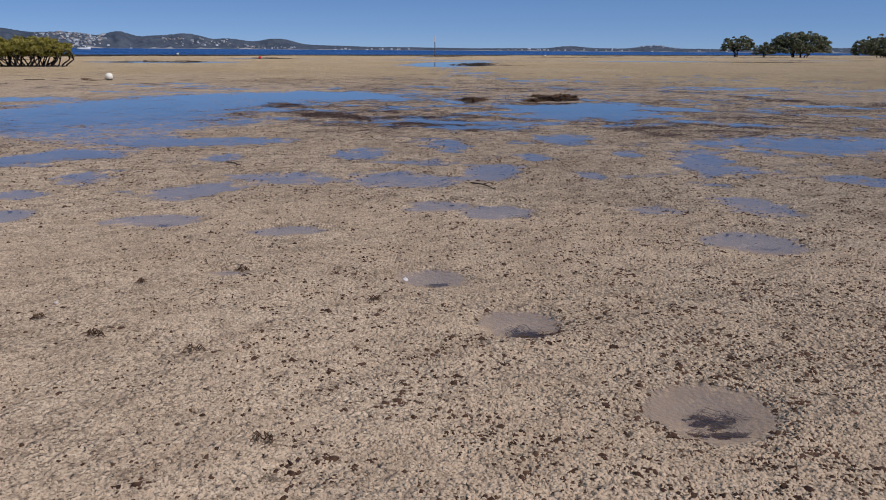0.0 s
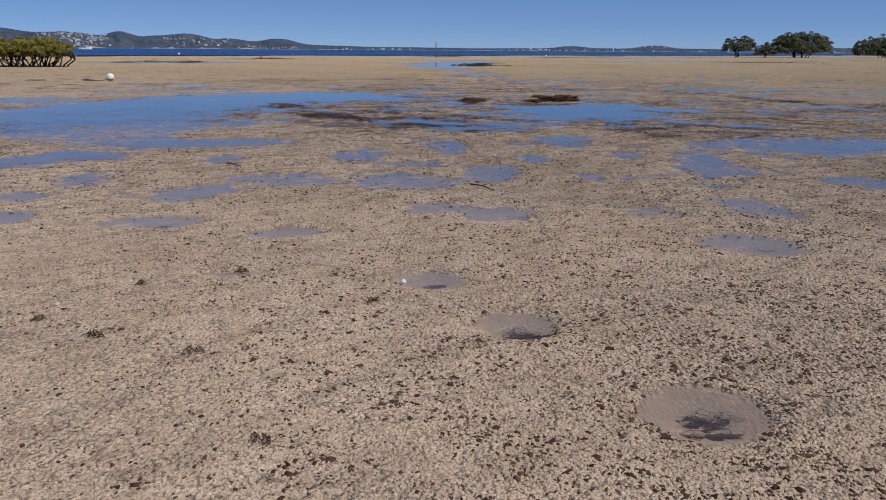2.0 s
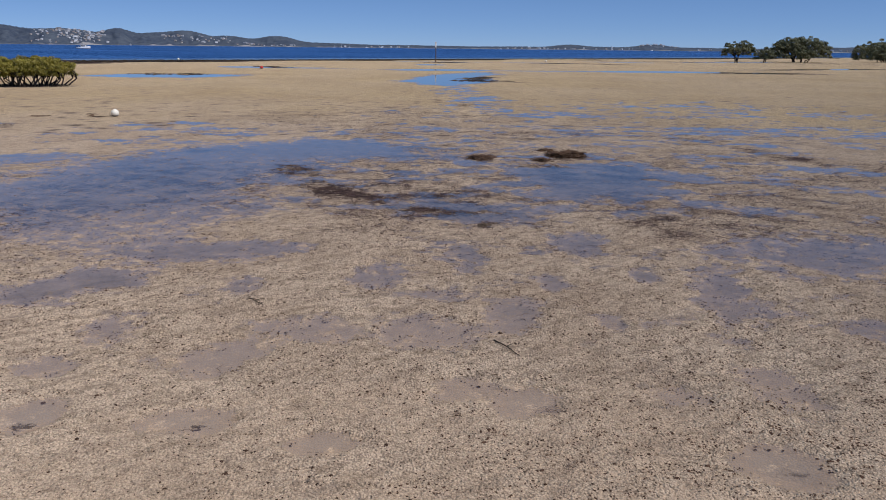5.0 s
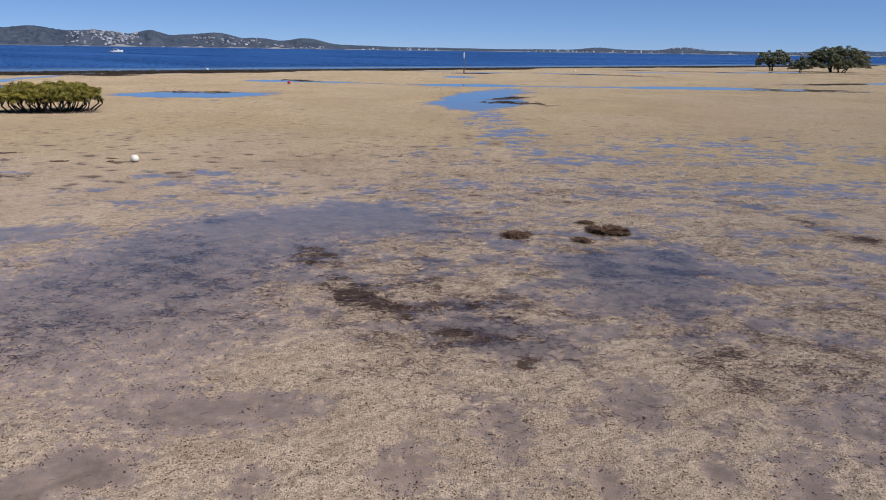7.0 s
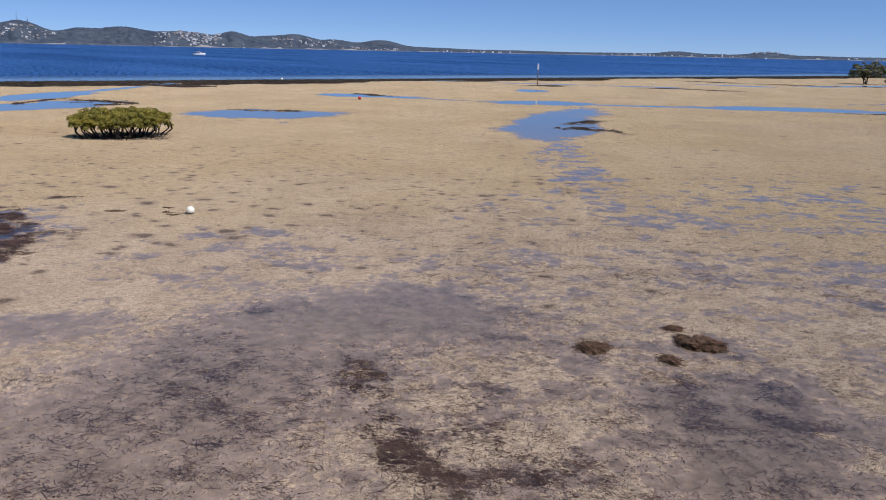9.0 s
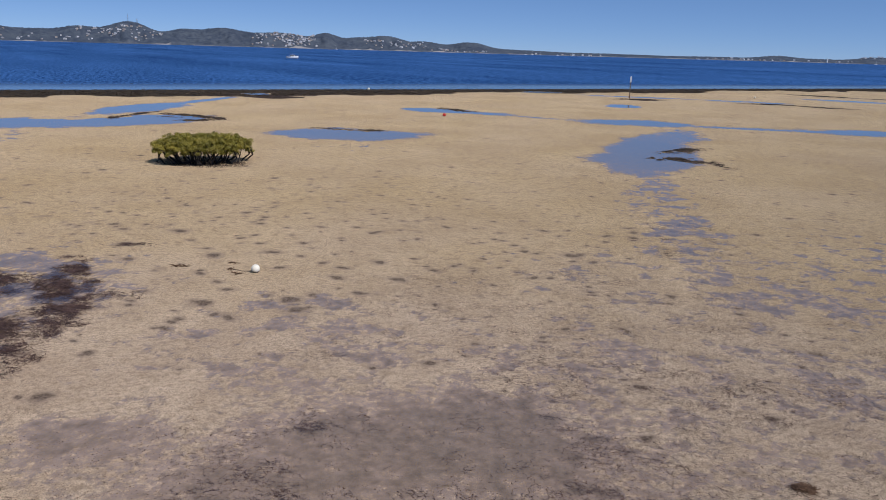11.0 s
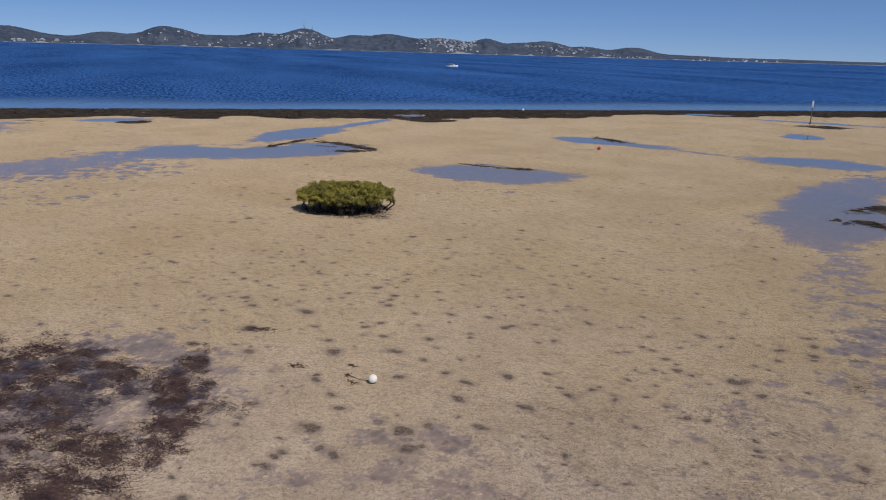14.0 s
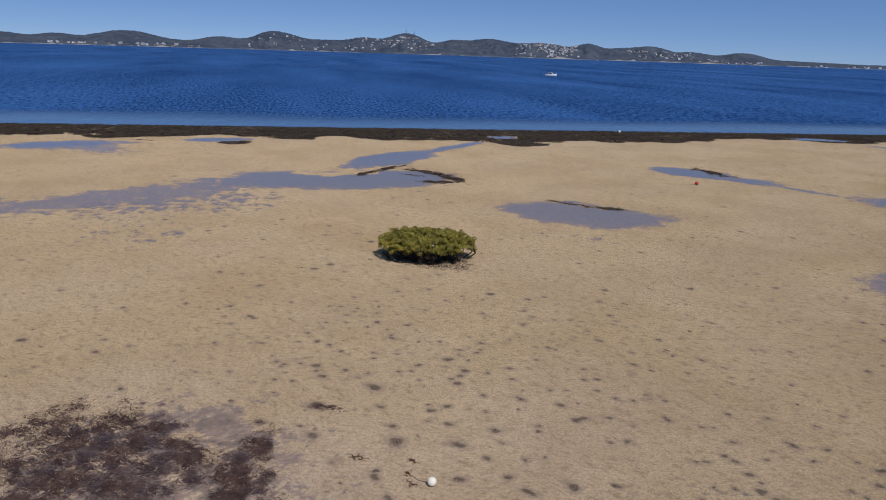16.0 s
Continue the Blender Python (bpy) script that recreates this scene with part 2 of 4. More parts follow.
    return m.m


SAND = sand_material()
POOL = pool_material()
SEA = sea_material()
PELLET = speckled("sand_pellets", (0.44, 0.320, 0.204), (0.59, 0.438, 0.284), 3.0, 0.95, 0, 0.2, 0.4, 0.004)
CLUMP = speckled("sand_clumps", (0.32, 0.247, 0.160), (0.43, 0.335, 0.215), 3.0, 0.95, 0, 0.2)
CRUMB = speckled("weed_crumbs", (0.034, 0.017, 0.009), (0.115, 0.062, 0.034), 9.0, 0.9, 0, 0.2)
GRASS = speckled("seagrass", (0.044, 0.021, 0.016), (0.130, 0.074, 0.050), 2.0, 0.6, 0, 0.35)
WRACK = speckled("wrack", (0.070, 0.036, 0.019), (0.205, 0.122, 0.068), 7.0, 0.85, 0, 0.2, 1.0, 0.03)
BED = speckled("seagrass_bed", (0.026, 0.019, 0.012), (0.078, 0.055, 0.032), 1.5, 0.8, 0, 0.25)
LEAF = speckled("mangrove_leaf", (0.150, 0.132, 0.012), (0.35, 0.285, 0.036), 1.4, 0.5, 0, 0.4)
# leaves of the far trees, paled and greyed to put haze in the colour
HAZEDLEAF = speckled("mangrove_leaf_hazed", (0.105, 0.112, 0.048), (0.195, 0.190, 0.088), 0.7, 0.55, 0, 0.4)
BARK = speckled("mangrove_bark", (0.018, 0.014, 0.012), (0.065, 0.053, 0.045), 6.0, 0.9, 0, 0.2, 0.6, 0.01)
WHITE = speckled("white_float", (0.88, 0.79, 0.58), (0.92, 0.86, 0.70), 9.0, 0.7, 0, 0.2)
STAIN = speckled("float_stain", (0.06, 0.05, 0.035), (0.22, 0.19, 0.14), 20.0, 0.8)
RED = speckled("red_float", (0.55, 0.025, 0.02), (0.72, 0.05, 0.035), 8.0, 0.4)
ROPE = speckled("rope", (0.09, 0.07, 0.05), (0.20, 0.16, 0.11), 40.0, 0.95)
SHELL = speckled("shell", (0.55, 0.45, 0.38), (0.78, 0.72, 0.64), 60.0, 0.35)
WOOD = speckled("driftwood", (0.035, 0.024, 0.016), (0.10, 0.072, 0.048), 30.0, 0.85, 0, 0.2, 0.5, 0.004)
POSTWOOD = speckled("post_timber", (0.10, 0.085, 0.07), (0.24, 0.21, 0.18), 5.0, 0.85)
PAINT = speckled("white_paint", (0.70, 0.70, 0.68), (0.84, 0.84, 0.82), 3.0, 0.4)
GLASS = speckled("dark_glass", (0.012, 0.015, 0.02), (0.03, 0.035, 0.04), 2.0, 0.1)
BLUE = speckled("blue_canvas", (0.03, 0.05, 0.13), (0.05, 0.08, 0.18), 3.0, 0.7)
STEEL = speckled("grey_steel", (0.28, 0.29, 0.30), (0.42, 0.43, 0.44), 0.6, 0.5, 0.6)
WALLS = [speckled("wall_" + n, a, b, 0.05, 0.8) for n, a, b in (("white", (0.62, 0.62, 0.60), (0.80, 0.79, 0.76)), ("cream", (0.45, 0.40, 0.33), (0.62, 0.56, 0.47)), ("grey", (0.28, 0.28, 0.28), (0.42, 0.42, 0.42)))]
ROOFS = [speckled("roof_" + n, a, b, 0.05, 0.7) for n, a, b in (("grey", (0.22, 0.23, 0.25), (0.38, 0.39, 0.41)), ("terracotta", (0.24, 0.17, 0.14), (0.36, 0.27, 0.23)), ("pale", (0.55, 0.55, 0.55), (0.72, 0.72, 0.72)))]


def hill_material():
    m = Mat("hazed_wooded_hill", 0.95, 0, 0.1)
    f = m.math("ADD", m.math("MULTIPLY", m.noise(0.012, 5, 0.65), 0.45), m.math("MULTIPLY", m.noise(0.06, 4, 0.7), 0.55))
    # blue-grey distance haze painted into the woods' own colour
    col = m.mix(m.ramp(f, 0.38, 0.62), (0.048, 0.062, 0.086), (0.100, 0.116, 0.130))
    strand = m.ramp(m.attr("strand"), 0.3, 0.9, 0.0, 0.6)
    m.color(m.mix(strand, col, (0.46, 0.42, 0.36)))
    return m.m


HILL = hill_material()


# ---- noise and meshes ----
def lattice(ix, iy, s):
    n = ix * 374761393 + iy * 668265263 + s * 144269504
    n = (n ^ (n >> 13)) * 1274126177
    n = n ^ (n >> 16)
    return (n & 0xFFFF) / 32767.5 - 1


def vn(x, y, s):
    """Smooth value noise, -1 to 1."""
    fx, fy = np.floor(x), np.floor(y)
    ix, iy = fx.astype(np.int64), fy.astype(np.int64)
    u, v = x - fx, y - fy
    u, v = u * u * (3 - 2 * u), v * v * (3 - 2 * v)
    a, b = lattice(ix, iy, s), lattice(ix + 1, iy, s)
    c, d = lattice(ix, iy + 1, s), lattice(ix + 1, iy + 1, s)
    return (a + (b - a) * u) * (1 - v) + (c + (d - c) * u) * v


def fbm(x, y, s, octaves=3, gain=0.5):
    out, amp, tot = 0, 1.0, 0.0
    for i in range(octaves):
        out = out + amp * vn(x * 2.03 ** i + 17.3 * i, y * 2.03 ** i - 9.1 * i, s + i)
        tot += amp
        amp *= gain
    return out / tot


def step(a, b, x):
    t = np.clip((x - a) / (b - a), 0, 1)
    return t * t * (3 - 2 * t)


def mesh_of(name, verts, faces, material, smooth=True, attrs=None):
    """A mesh from an array of vertices and an array of equal-sided faces."""
    verts, faces = np.asarray(verts, np.float32), np.asarray(faces, np.int32)
    me = bpy.data.meshes.new(name)
    k = faces.shape[1]
    me.vertices.add(len(verts))
    me.vertices.foreach_set("co", verts.ravel())
    me.loops.add(faces.size)
    me.loops.foreach_set("vertex_index", faces.ravel())
    me.polygons.add(len(faces))
    me.polygons.foreach_set("loop_start", np.arange(0, faces.size, k, dtype=np.int32))
    me.polygons.foreach_set("loop_total", np.full(len(faces), k, np.int32))
    me.polygons.foreach_set("use_smooth", np.full(len(faces), smooth))
    for key, value in (attrs or {}).items():
        me.attributes.new(key, "FLOAT", "POINT").data.foreach_set("value", np.asarray(value, np.float32))
    me.materials.append(material)
    me.update(calc_edges=True)
    return me


def part(name, bm, material, parent, label="", smooth=True):
    """Links a bmesh as one mesh object under a thing or a part."""
    me = bpy.data.meshes.new(name)
    bm.to_mesh(me)
    bm.free()
    for p in me.polygons:
        p.use_smooth = smooth
    me.materials.append(material)
    ob = new(name, me)
    ob.parent = parent
    return tagged(ob, label)


def tube(bm, pts, radii, sides=6):
    """A tapered limb along a line of points."""
    rings = []
    for i, (p, r) in enumerate(zip(pts, radii)):
        d = (Vector(pts[min(i + 1, len(pts) - 1)]) - Vector(pts[max(i - 1, 0)])).normalized()
        q = d.to_track_quat("Z", "Y")
        rings.append([bm.verts.new(Vector(p) + q @ Vector((r * math.cos(a), r * math.sin(a), 0))) for a in (2 * math.pi * k / sides for k in range(sides))])
    for a, b in zip(rings, rings[1:]):
        for k in range(sides):
            bm.faces.new((a[k], a[(k + 1) % sides], b[(k + 1) % sides], b[k]))
    bm.faces.new(rings[0][::-1]), bm.faces.new(rings[-1])


def box(bm, sx, sy, sz, m=Matrix(), bevel=0.0):
    r = bmesh.ops.create_cube(bm, size=1, matrix=m @ Matrix.Diagonal((sx, sy, sz, 1)))
    if bevel:
        bmesh.ops.bevel(bm, geom=list({e for v in r["verts"] for e in v.link_edges}), offset=bevel, segments=2, affect="EDGES")


# ---- the flat: where water stands and weed lies ----
POOLS, WEEDS, WETS, BARE, HOLLOWS = [], [], [], [], []


def pool(x, y, rx, ry, deg=0.0, depth=0.03, rag=0.25):
    POOLS.append((x, y, rx, ry, radians(deg), depth, rag))


def stroke(x0, y0, x1, y1, r, depth=0.03, rag=0.3):
    """A long pool from one point to another."""
    pool((x0 + x1) / 2, (y0 + y1) / 2, math.hypot(x1 - x0, y1 - y0) / 2 + r, r, math.degrees(math.atan2(y1 - y0, x1 - x0)), depth, rag)


def weed(x, y, rx, ry, deg=0.0, amount=0.8):
    WEEDS.append((x, y, rx, ry, radians(deg), amount))


def weed_line(x0, y0, x1, y1, r, amount=0.9):
    weed((x0 + x1) / 2, (y0 + y1) / 2, math.hypot(x1 - x0, y1 - y0) / 2 + r, r, math.degrees(math.atan2(y1 - y0, x1 - x0)), amount)


def bare(x, y, rx, ry, deg=0.0):
    """A clear place in the weed."""
    BARE.append((x, y, rx, ry, radians(deg)))


def wet(x, y, rx, ry, level):
    """A reach where water and sand lie mixed; level about -0.5 (few puddles) to 0.4 (mostly water)."""
    WETS.append((x, y, rx, ry, level))


# feeding pits and puddles near the start
pool(1.535, 3.09, 0.185, 0.180, 0, 0.035, 0.06)
pool(0.965, 3.85, 0.165, 0.15, 0, 0.03, 0.08)
pool(0.555, 4.48, 0.165, 0.15, 0, 0.04, 0.1)
pool(-0.51, 4.53, 0.12, 0.07, 10, 0.02, 0.15)
pool(-0.39, 5.45, 0.25, 0.14, 12, 0.035, 0.12)
pool(2.53, 5.29, 0.29, 0.25, -20, 0.04, 0.1)
pool(0.52, 6.21, 0.22, 0.24, 0, 0.02)
pool(1.02, 6.09, 0.29, 0.22, -8, 0.03)
pool(-1.40, 5.68, 0.31, 0.18, 6, 0.035, 0.15)
pool(-2.48, 5.70, 0.26, 0.22, 0, 0.04, 0.15)
pool(-1.52, 6.78, 0.32, 0.38, -40, 0.03)
pool(-0.93, 7.46, 0.52, 0.38, 8, 0.02, 0.35)
pool(0.16, 7.42, 0.45, 0.42, 0, 0.02, 0.3)
pool(1.05, 7.9, 0.27, 0.45, 0, 0.03)
pool(2.96, 6.34, 0.28, 0.42, 10, 0.02, 0.35)
pool(2.14, 6.21, 0.24, 0.2, 0, 0.01, 0.5)
pool(1.92, 7.73, 0.13, 0.24, 0, 0.02)
pool(-2.72, 7.35, 0.24, 0.5, 20, 0.015, 0.5)
pool(-3.65, 8.55, 0.6, 0.85, -30, 0.025, 0.35)
pool(3.35, 8.7, 0.36, 1.1, -14, 0.02, 0.45)
pool(5.3, 10.6, 1.1, 1.2, 0, 0.02, 0.5)
pool(2.08, 10.6, 0.46, 0.72, 0, 0.02, 0.35)
pool(2.61, 9.23, 0.2, 0.32, 0, 0.02)
pool(0.57, 9.95, 0.27, 0.5, 0, 0.02, 0.35)
pool(-0.47, 9.06, 0.34, 0.5, 0, 0.02, 0.4)
pool(1.53, 8.9, 0.18, 0.33, 0, 0.02)
pool(4.37, 7.65, 0.35, 0.3, 0, 0.02, 0.3)
pool(-2.68, 10.05, 1.1, 0.55, 6, 0.02, 0.4)
pool(-1.88, 8.65, 0.2, 0.32, 0, 0.02)
pool(-2.85, 6.52, 0.24, 0.18, 0, 0.025)
# the wide shallow pool and the weedy sheet round it
pool(-5.1, 15.6, 2.8, 5.0, 8, 0.022, 0.22)
pool(-8.0, 12.9, 2.9, 1.9, 15, 0.02, 0.3)
pool(-3.2, 19.6, 2.6, 1.6, 0, 0.03, 0.3)
pool(2.9, 15.6, 1.4, 2.2, 0, 0.03, 0.45)
pool(0.7, 12.4, 1.2, 0.7, -20, 0.03, 0.4)
pool(-9.8, 17.2, 1.6, 1.0, 20, 0.02, 0.4)
wet(0.9, 9.3, 6.5, 3.0, -0.30)
wet(2.5, 17.0, 12.0, 7.5, 0.06)
wet(-2.0, 23.0, 6.5, 5.0, -0.14)
wet(-0.5, 30.0, 6.0, 5.0, -0.24)
wet(8.0, 23.5, 10.0, 9.0, -0.04)
wet(0.4, 46.0, 2.0, 9.0, 0.16)
wet(1.2, 37.0, 2.4, 7.0, 0.14)
wet(3.4, 31.0, 4.5, 4.0, 0.02)
wet(11.0, 33.0, 12.0, 11.0, -0.16)
wet(-8.0, 22.5, 5.0, 5.0, -0.05)
wet(-18.5, 22.8, 5.2, 5.0, 0.45)
wet(-22.0, 57.0, 7.0, 4.0, -0.36)
wet(-52.0, 44.0, 6.5, 9.0, 0.22)
wet(-54.0, 52.0, 5.0, 5.0, 0.30)
wet(-48.0, 48.0, 6.0, 6.0, 0.10)
wet(-44.0, 38.0, 8.0, 6.0, -0.30)
wet(-81.0, 57.0, 6.0, 4.5, 0.15)
wet(2.2, 78.0, 3.0, 7.0, 0.25)
# far ponds and creeks
pool(-51.0, 58.6, 5.6, 3.9, 36, 0.09, 0.2)
pool(-45.2, 64.6, 5.8, 3.9, 50, 0.09, 0.2)
pool(-53.2, 75.0, 2.7, 6.8, 6, 0.08, 0.2)
pool(-55.6, 42.0, 3.0, 10.5, -12, 0.013, 0.7)
stroke(-54.2, 82, -55.2, 98, 1.1)
pool(-24.4, 64.0, 5.7, 3.1, 16, 0.08, 0.2)
pool(-24.8, 91.3, 3.8, 2.3, 2, 0.09, 0.2)
stroke(-21, 90.3, -17.2, 90.3, 1.7, 0.03, 0.3)
stroke(-16.4, 89.7, -9.5, 87.6, 0.6, 0.015, 0.5)
pool(-2.0, 88.0, 5.6, 3.2, 2, 0.06, 0.2)
stroke(4, 87.6, 14, 88.4, 1.1, 0.022, 0.5)
pool(22.5, 89.6, 8.1, 3.3, 8, 0.05, 0.2)
pool(34, 89.5, 8.0, 2.6, 4, 0.02, 0.5)
pool(-0.7, 62.8, 3.1, 8.3, 0, 0.09, 0.2)
pool(1.2, 73.0, 2.6, 6.0, -12, 0.02, 0.4)
pool(-87, 55.5, 3.4, 7.0, -22, 0.03, 0.35)
pool(-79.6, 71.6, 1.9, 3.6, -35, 0.05, 0.2)
pool(-56.4, 104.0, 1.5, 2.5, -40, 0.05, 0.2)
pool(-4.5, 114.0, 2.1, 2.7, 0, 0.08, 0.2)
stroke(-11, 139, 5, 139.5, 1.4)
stroke(-23, 141, -17.5, 143.5, 1.9, 0.05)
stroke(10.5, 139.4, 20, 138, 1.8)
stroke(29, 156, 38, 153, 2.4, 0.04, 0.4)
stroke(48, 160, 72, 178, 3.0, 0.03, 0.4)
stroke(40, 104, 70, 120, 2.5, 0.02, 0.4)
# weed
weed(1.54, 3.07, 0.11, 0.07, 25, 0.85)
weed(1.52, 2.97, 0.12, 0.03, 10, 1.0)
weed(1.02, 3.78, 0.10, 0.07, 0, 1.0)
weed(0.60, 4.46, 0.09, 0.06, 0, 0.9)
weed(-0.35, 5.42, 0.18, 0.06, 15, 0.8)
weed(2.62, 5.22, 0.16, 0.09, 0, 0.7)
weed(-1.33, 5.64, 0.16, 0.06, 0, 0.7)
weed(-2.5, 5.62, 0.12, 0.08, 0, 0.7)
weed(1.16, 6.0, 0.12, 0.08, 0, 0.7)
weed_line(-3.3, 17.0, -2.3, 14.9, 0.45, 0.66)
weed_line(-2.4, 15.0, -1.5, 13.7, 0.55, 0.80)
weed_line(-1.6, 13.9, -0.6, 12.5, 0.50, 0.74)
weed_line(-0.8, 12.6, 0.9, 12.3, 0.45, 0.70)
weed_line(0.95, 12.1, 0.85, 11.4, 0.16, 0.85)
weed_line(-0.6, 13.6, 0.9, 14.2, 0.4, 0.5)
weed(-0.7, 14.4, 2.0, 2.2, 30, 0.34)
weed(-0.8, 18.5, 2.2, 3.2, 0, 0.20)
weed(3.3, 16.2, 1.7, 1.3, 0, 0.44)
weed(3.4, 13.2, 3.6, 2.4, 0, 0.26)
weed(0.6, 13.4, 2.2, 1.6, 0, 0.24)
weed_line(2.2, 16.6, 4.6, 15.2, 0.6, 0.42)
weed(4.5, 18.5, 3.5, 3.0, 0, 0.18)
weed_line(-5.8, 17.1, -3.6, 17.5, 0.3, 0.4)
weed(-5.8, 14.2, 3.8, 3.8, 0, 0.27)
weed(0.5, 16.0, 7.5, 6.0, 0, 0.16)
weed(6.0, 14.5, 5.0, 4.0, 0, 0.16)
weed(1.0, 24.0, 8.0, 5.0, 0, 0.18)
weed(-4.0, 28.0, 6.5, 4.5, 0, 0.20)
weed(7.5, 27.0, 6.0, 6.0, 0, 0.18)
weed_line(7.5, 21.9, 8.0, 20.4, 0.30, 0.60)
weed_line(8.1, 20.0, 8.8, 17.8, 0.36, 0.66)
weed(10.5, 16.5, 2.0, 2.0, 0, 0.35)
weed_line(-18.2, 26.2, -16.9, 24.6, 0.55, 0.8)
weed_line(-16.9, 24.7, -15.4, 23.2, 0.75, 0.85)
weed_line(-15.5, 23.0, -14.3, 21.6, 0.7, 0.75)
weed_line(-16.6, 20.6, -14.6, 20.6, 0.8, 0.8)
weed_line(-15.2, 20.2, -14.2, 18.0, 0.9, 0.7)
weed_line(-19.0, 24.0, -18.0, 23.2, 0.5, 0.8)
weed(-20.0, 22.0, 4.8, 4.0, 20, 0.56)
weed(-16.4, 19.9, 3.0, 2.2, 0, 0.48)
weed(-19.0, 19.6, 2.6, 1.5, 30, 0.8)
bare(-16.5, 22.2, 0.55, 1.05, 12)
bare(-19.0, 25.2, 1.5, 0.8, 40)
bare(-19.3, 26.4, 1.3, 0.8, 35)
bare(-4.9, 18.2, 1.6, 1.0, 0)
weed_line(-17.9, 28.3, -16.9, 28.8, 0.25)
weed_line(-48.6, 64.0, -49.0, 67.4, 0.5, 1.5)
weed_line(-49.0, 67.4, -49.6, 73.0, 0.6, 1.5)
weed_line(-47.3, 70.9, -44.6, 71.0, 0.7, 1.7)
weed_line(-44.6, 71.0, -42.2, 70.5, 1.0, 1.8)
weed_line(-42.2, 70.5, -39.4, 68.8, 1.0, 1.8)
weed_line(-41.8, 66.4, -39.8, 67.7, 0.8, 1.8)
weed_line(-45.4, 68.4, -43.6, 68.7, 0.45, 1.4)
weed_line(-29.0, 66.5, -25.0, 66.6, 0.40, 1.6)
weed_line(-25.0, 66.6, -22.6, 67.3, 0.55, 1.8)
weed_line(-24.6, 94.2, -21.2, 92.2, 1.1, 1.8)
weed_line(1.2, 64.4, 3.1, 67.4, 0.9, 1.8)
weed_line(0.8, 60.8, 3.7, 59.6, 1.0, 1.8)
weed_line(3.6, 59.4, 5.2, 57.6, 0.4, 0.8)
weed(-2.0, 131.6, 4.2, 3.2, 12, 1.8)
weed_line(13.9, 133.4, 21, 134, 1.5, 1.7)
weed_line(20.5, 133.6, 27.6, 130, 1.5, 1.7)
weed_line(30, 86, 41, 86, 0.8, 1.7)
weed_line(27, 175, 38, 168, 2.6, 1.7)
weed_line(38, 168, 56, 165, 2.6, 1.7)
weed_line(56, 166, 90, 170, 2.2, 1.5)
weed_line(60, 150, 110, 165, 2.0, 0.9)
weed_line(-87, 64, -84, 65, 0.5, 1.2)
weed(1.6, 38.5, 1.7, 5.5, 0, 0.34)
# dark litter under the mangrove bush, also painted to deepen its shadow ring
weed(-26.2, 45.2, 3.1, 2.0, 34, 0.85)
# bars of bare sand between two arms of a pond: ends and half width
BARS = [(-53.6, 61.4, -50.4, 62.6, 1.1), (-51.0, 62.6, -48.6, 66.6, 1.0)]


def hollow(x, y, size, turn=0.0):
    """A feeding hollow: a shallow damp bowl with weed caught in its bottom."""
    HOLLOWS.append((x, y, size * 1.3, size * 0.95, radians(turn)))


rng = np.random.default_rng(7)
WIDE = ((-17.2, 30.7), (-17.9, 28.4), (-16.5, 26.9), (-11.4, 27.8), (-12.6, 29.4), (-9.2, 27.6), (-9.5, 28.5), (-9.2, 25.8), (-9.2, 24.5), (-9.6, 25.2), (-8.7, 29.5), (-2.6, 32.7), (-8.0, 26.3), (-11.8, 24.1), (-7.4, 28.0), (-14.1, 28.3))
MIDDLE = ((-19.8, 29.2), (-19.3, 30.2), (-13.7, 32.7), (-12.6, 33.3), (-14.3, 31.2), (-13.5, 30.2), (-12.1, 30.9), (-16.0, 29.7), (-14.9, 28.9), (-17.2, 27.1), (-11.4, 29.2), (-13.4, 26.4), (-12.4, 25.9), (-13.9, 24.3), (-11.8, 25.3), (-14.9, 23.7), (-10.4, 25.3), (-11.7, 22.2), (-10.5, 23.3), (-6.7, 29.3), (-4.1, 36.0), (-1.6, 35.2), (-0.9, 37.8), (-1.8, 32.2), (-14.5, 30.6))
SMALL = ((-20.4, 32.3), (-19.2, 33.1), (-17.3, 32.3), (-17.1, 33.2), (-16.3, 32.2), (-15.4, 33.1), (-13.6, 34.5), (-13.0, 31.7), (-11.1, 32.0), (-11.5, 30.3), (-10.4, 29.9), (-10.4, 28.8), (-8.8, 32.5), (-3.7, 37.9), (-6.3, 36.9), (-6.8, 35.4), (-4.6, 34.6), (-6.3, 33.1), (-3.4, 35.4), (-2.3, 36.2), (-4.8, 33.4), (-5.5, 31.2), (-4.6, 31.2))
for spots, size in ((WIDE, 0.42), (MIDDLE, 0.29), (SMALL, 0.21)):
    for hx, hy in spots:
        hollow(hx, hy, size * rng.uniform(0.85, 1.15), rng.uniform(-25, 25))
# more of them, unevenly, round the buoy and out over the flat
for _ in range(520):
    hx, hy = rng.normal(-13, 11), rng.normal(33, 9)
    if hy > 20 and (hx + 13) ** 2 / 40 + (hy - 29) ** 2 / 20 > 1:
        hollow(hx, hy, rng.uniform(0.13, 0.27), rng.uniform(-25, 25))


def shore(x, y):
    """Metres out from the water's edge."""
    return (y - x - 176) / math.sqrt(2)


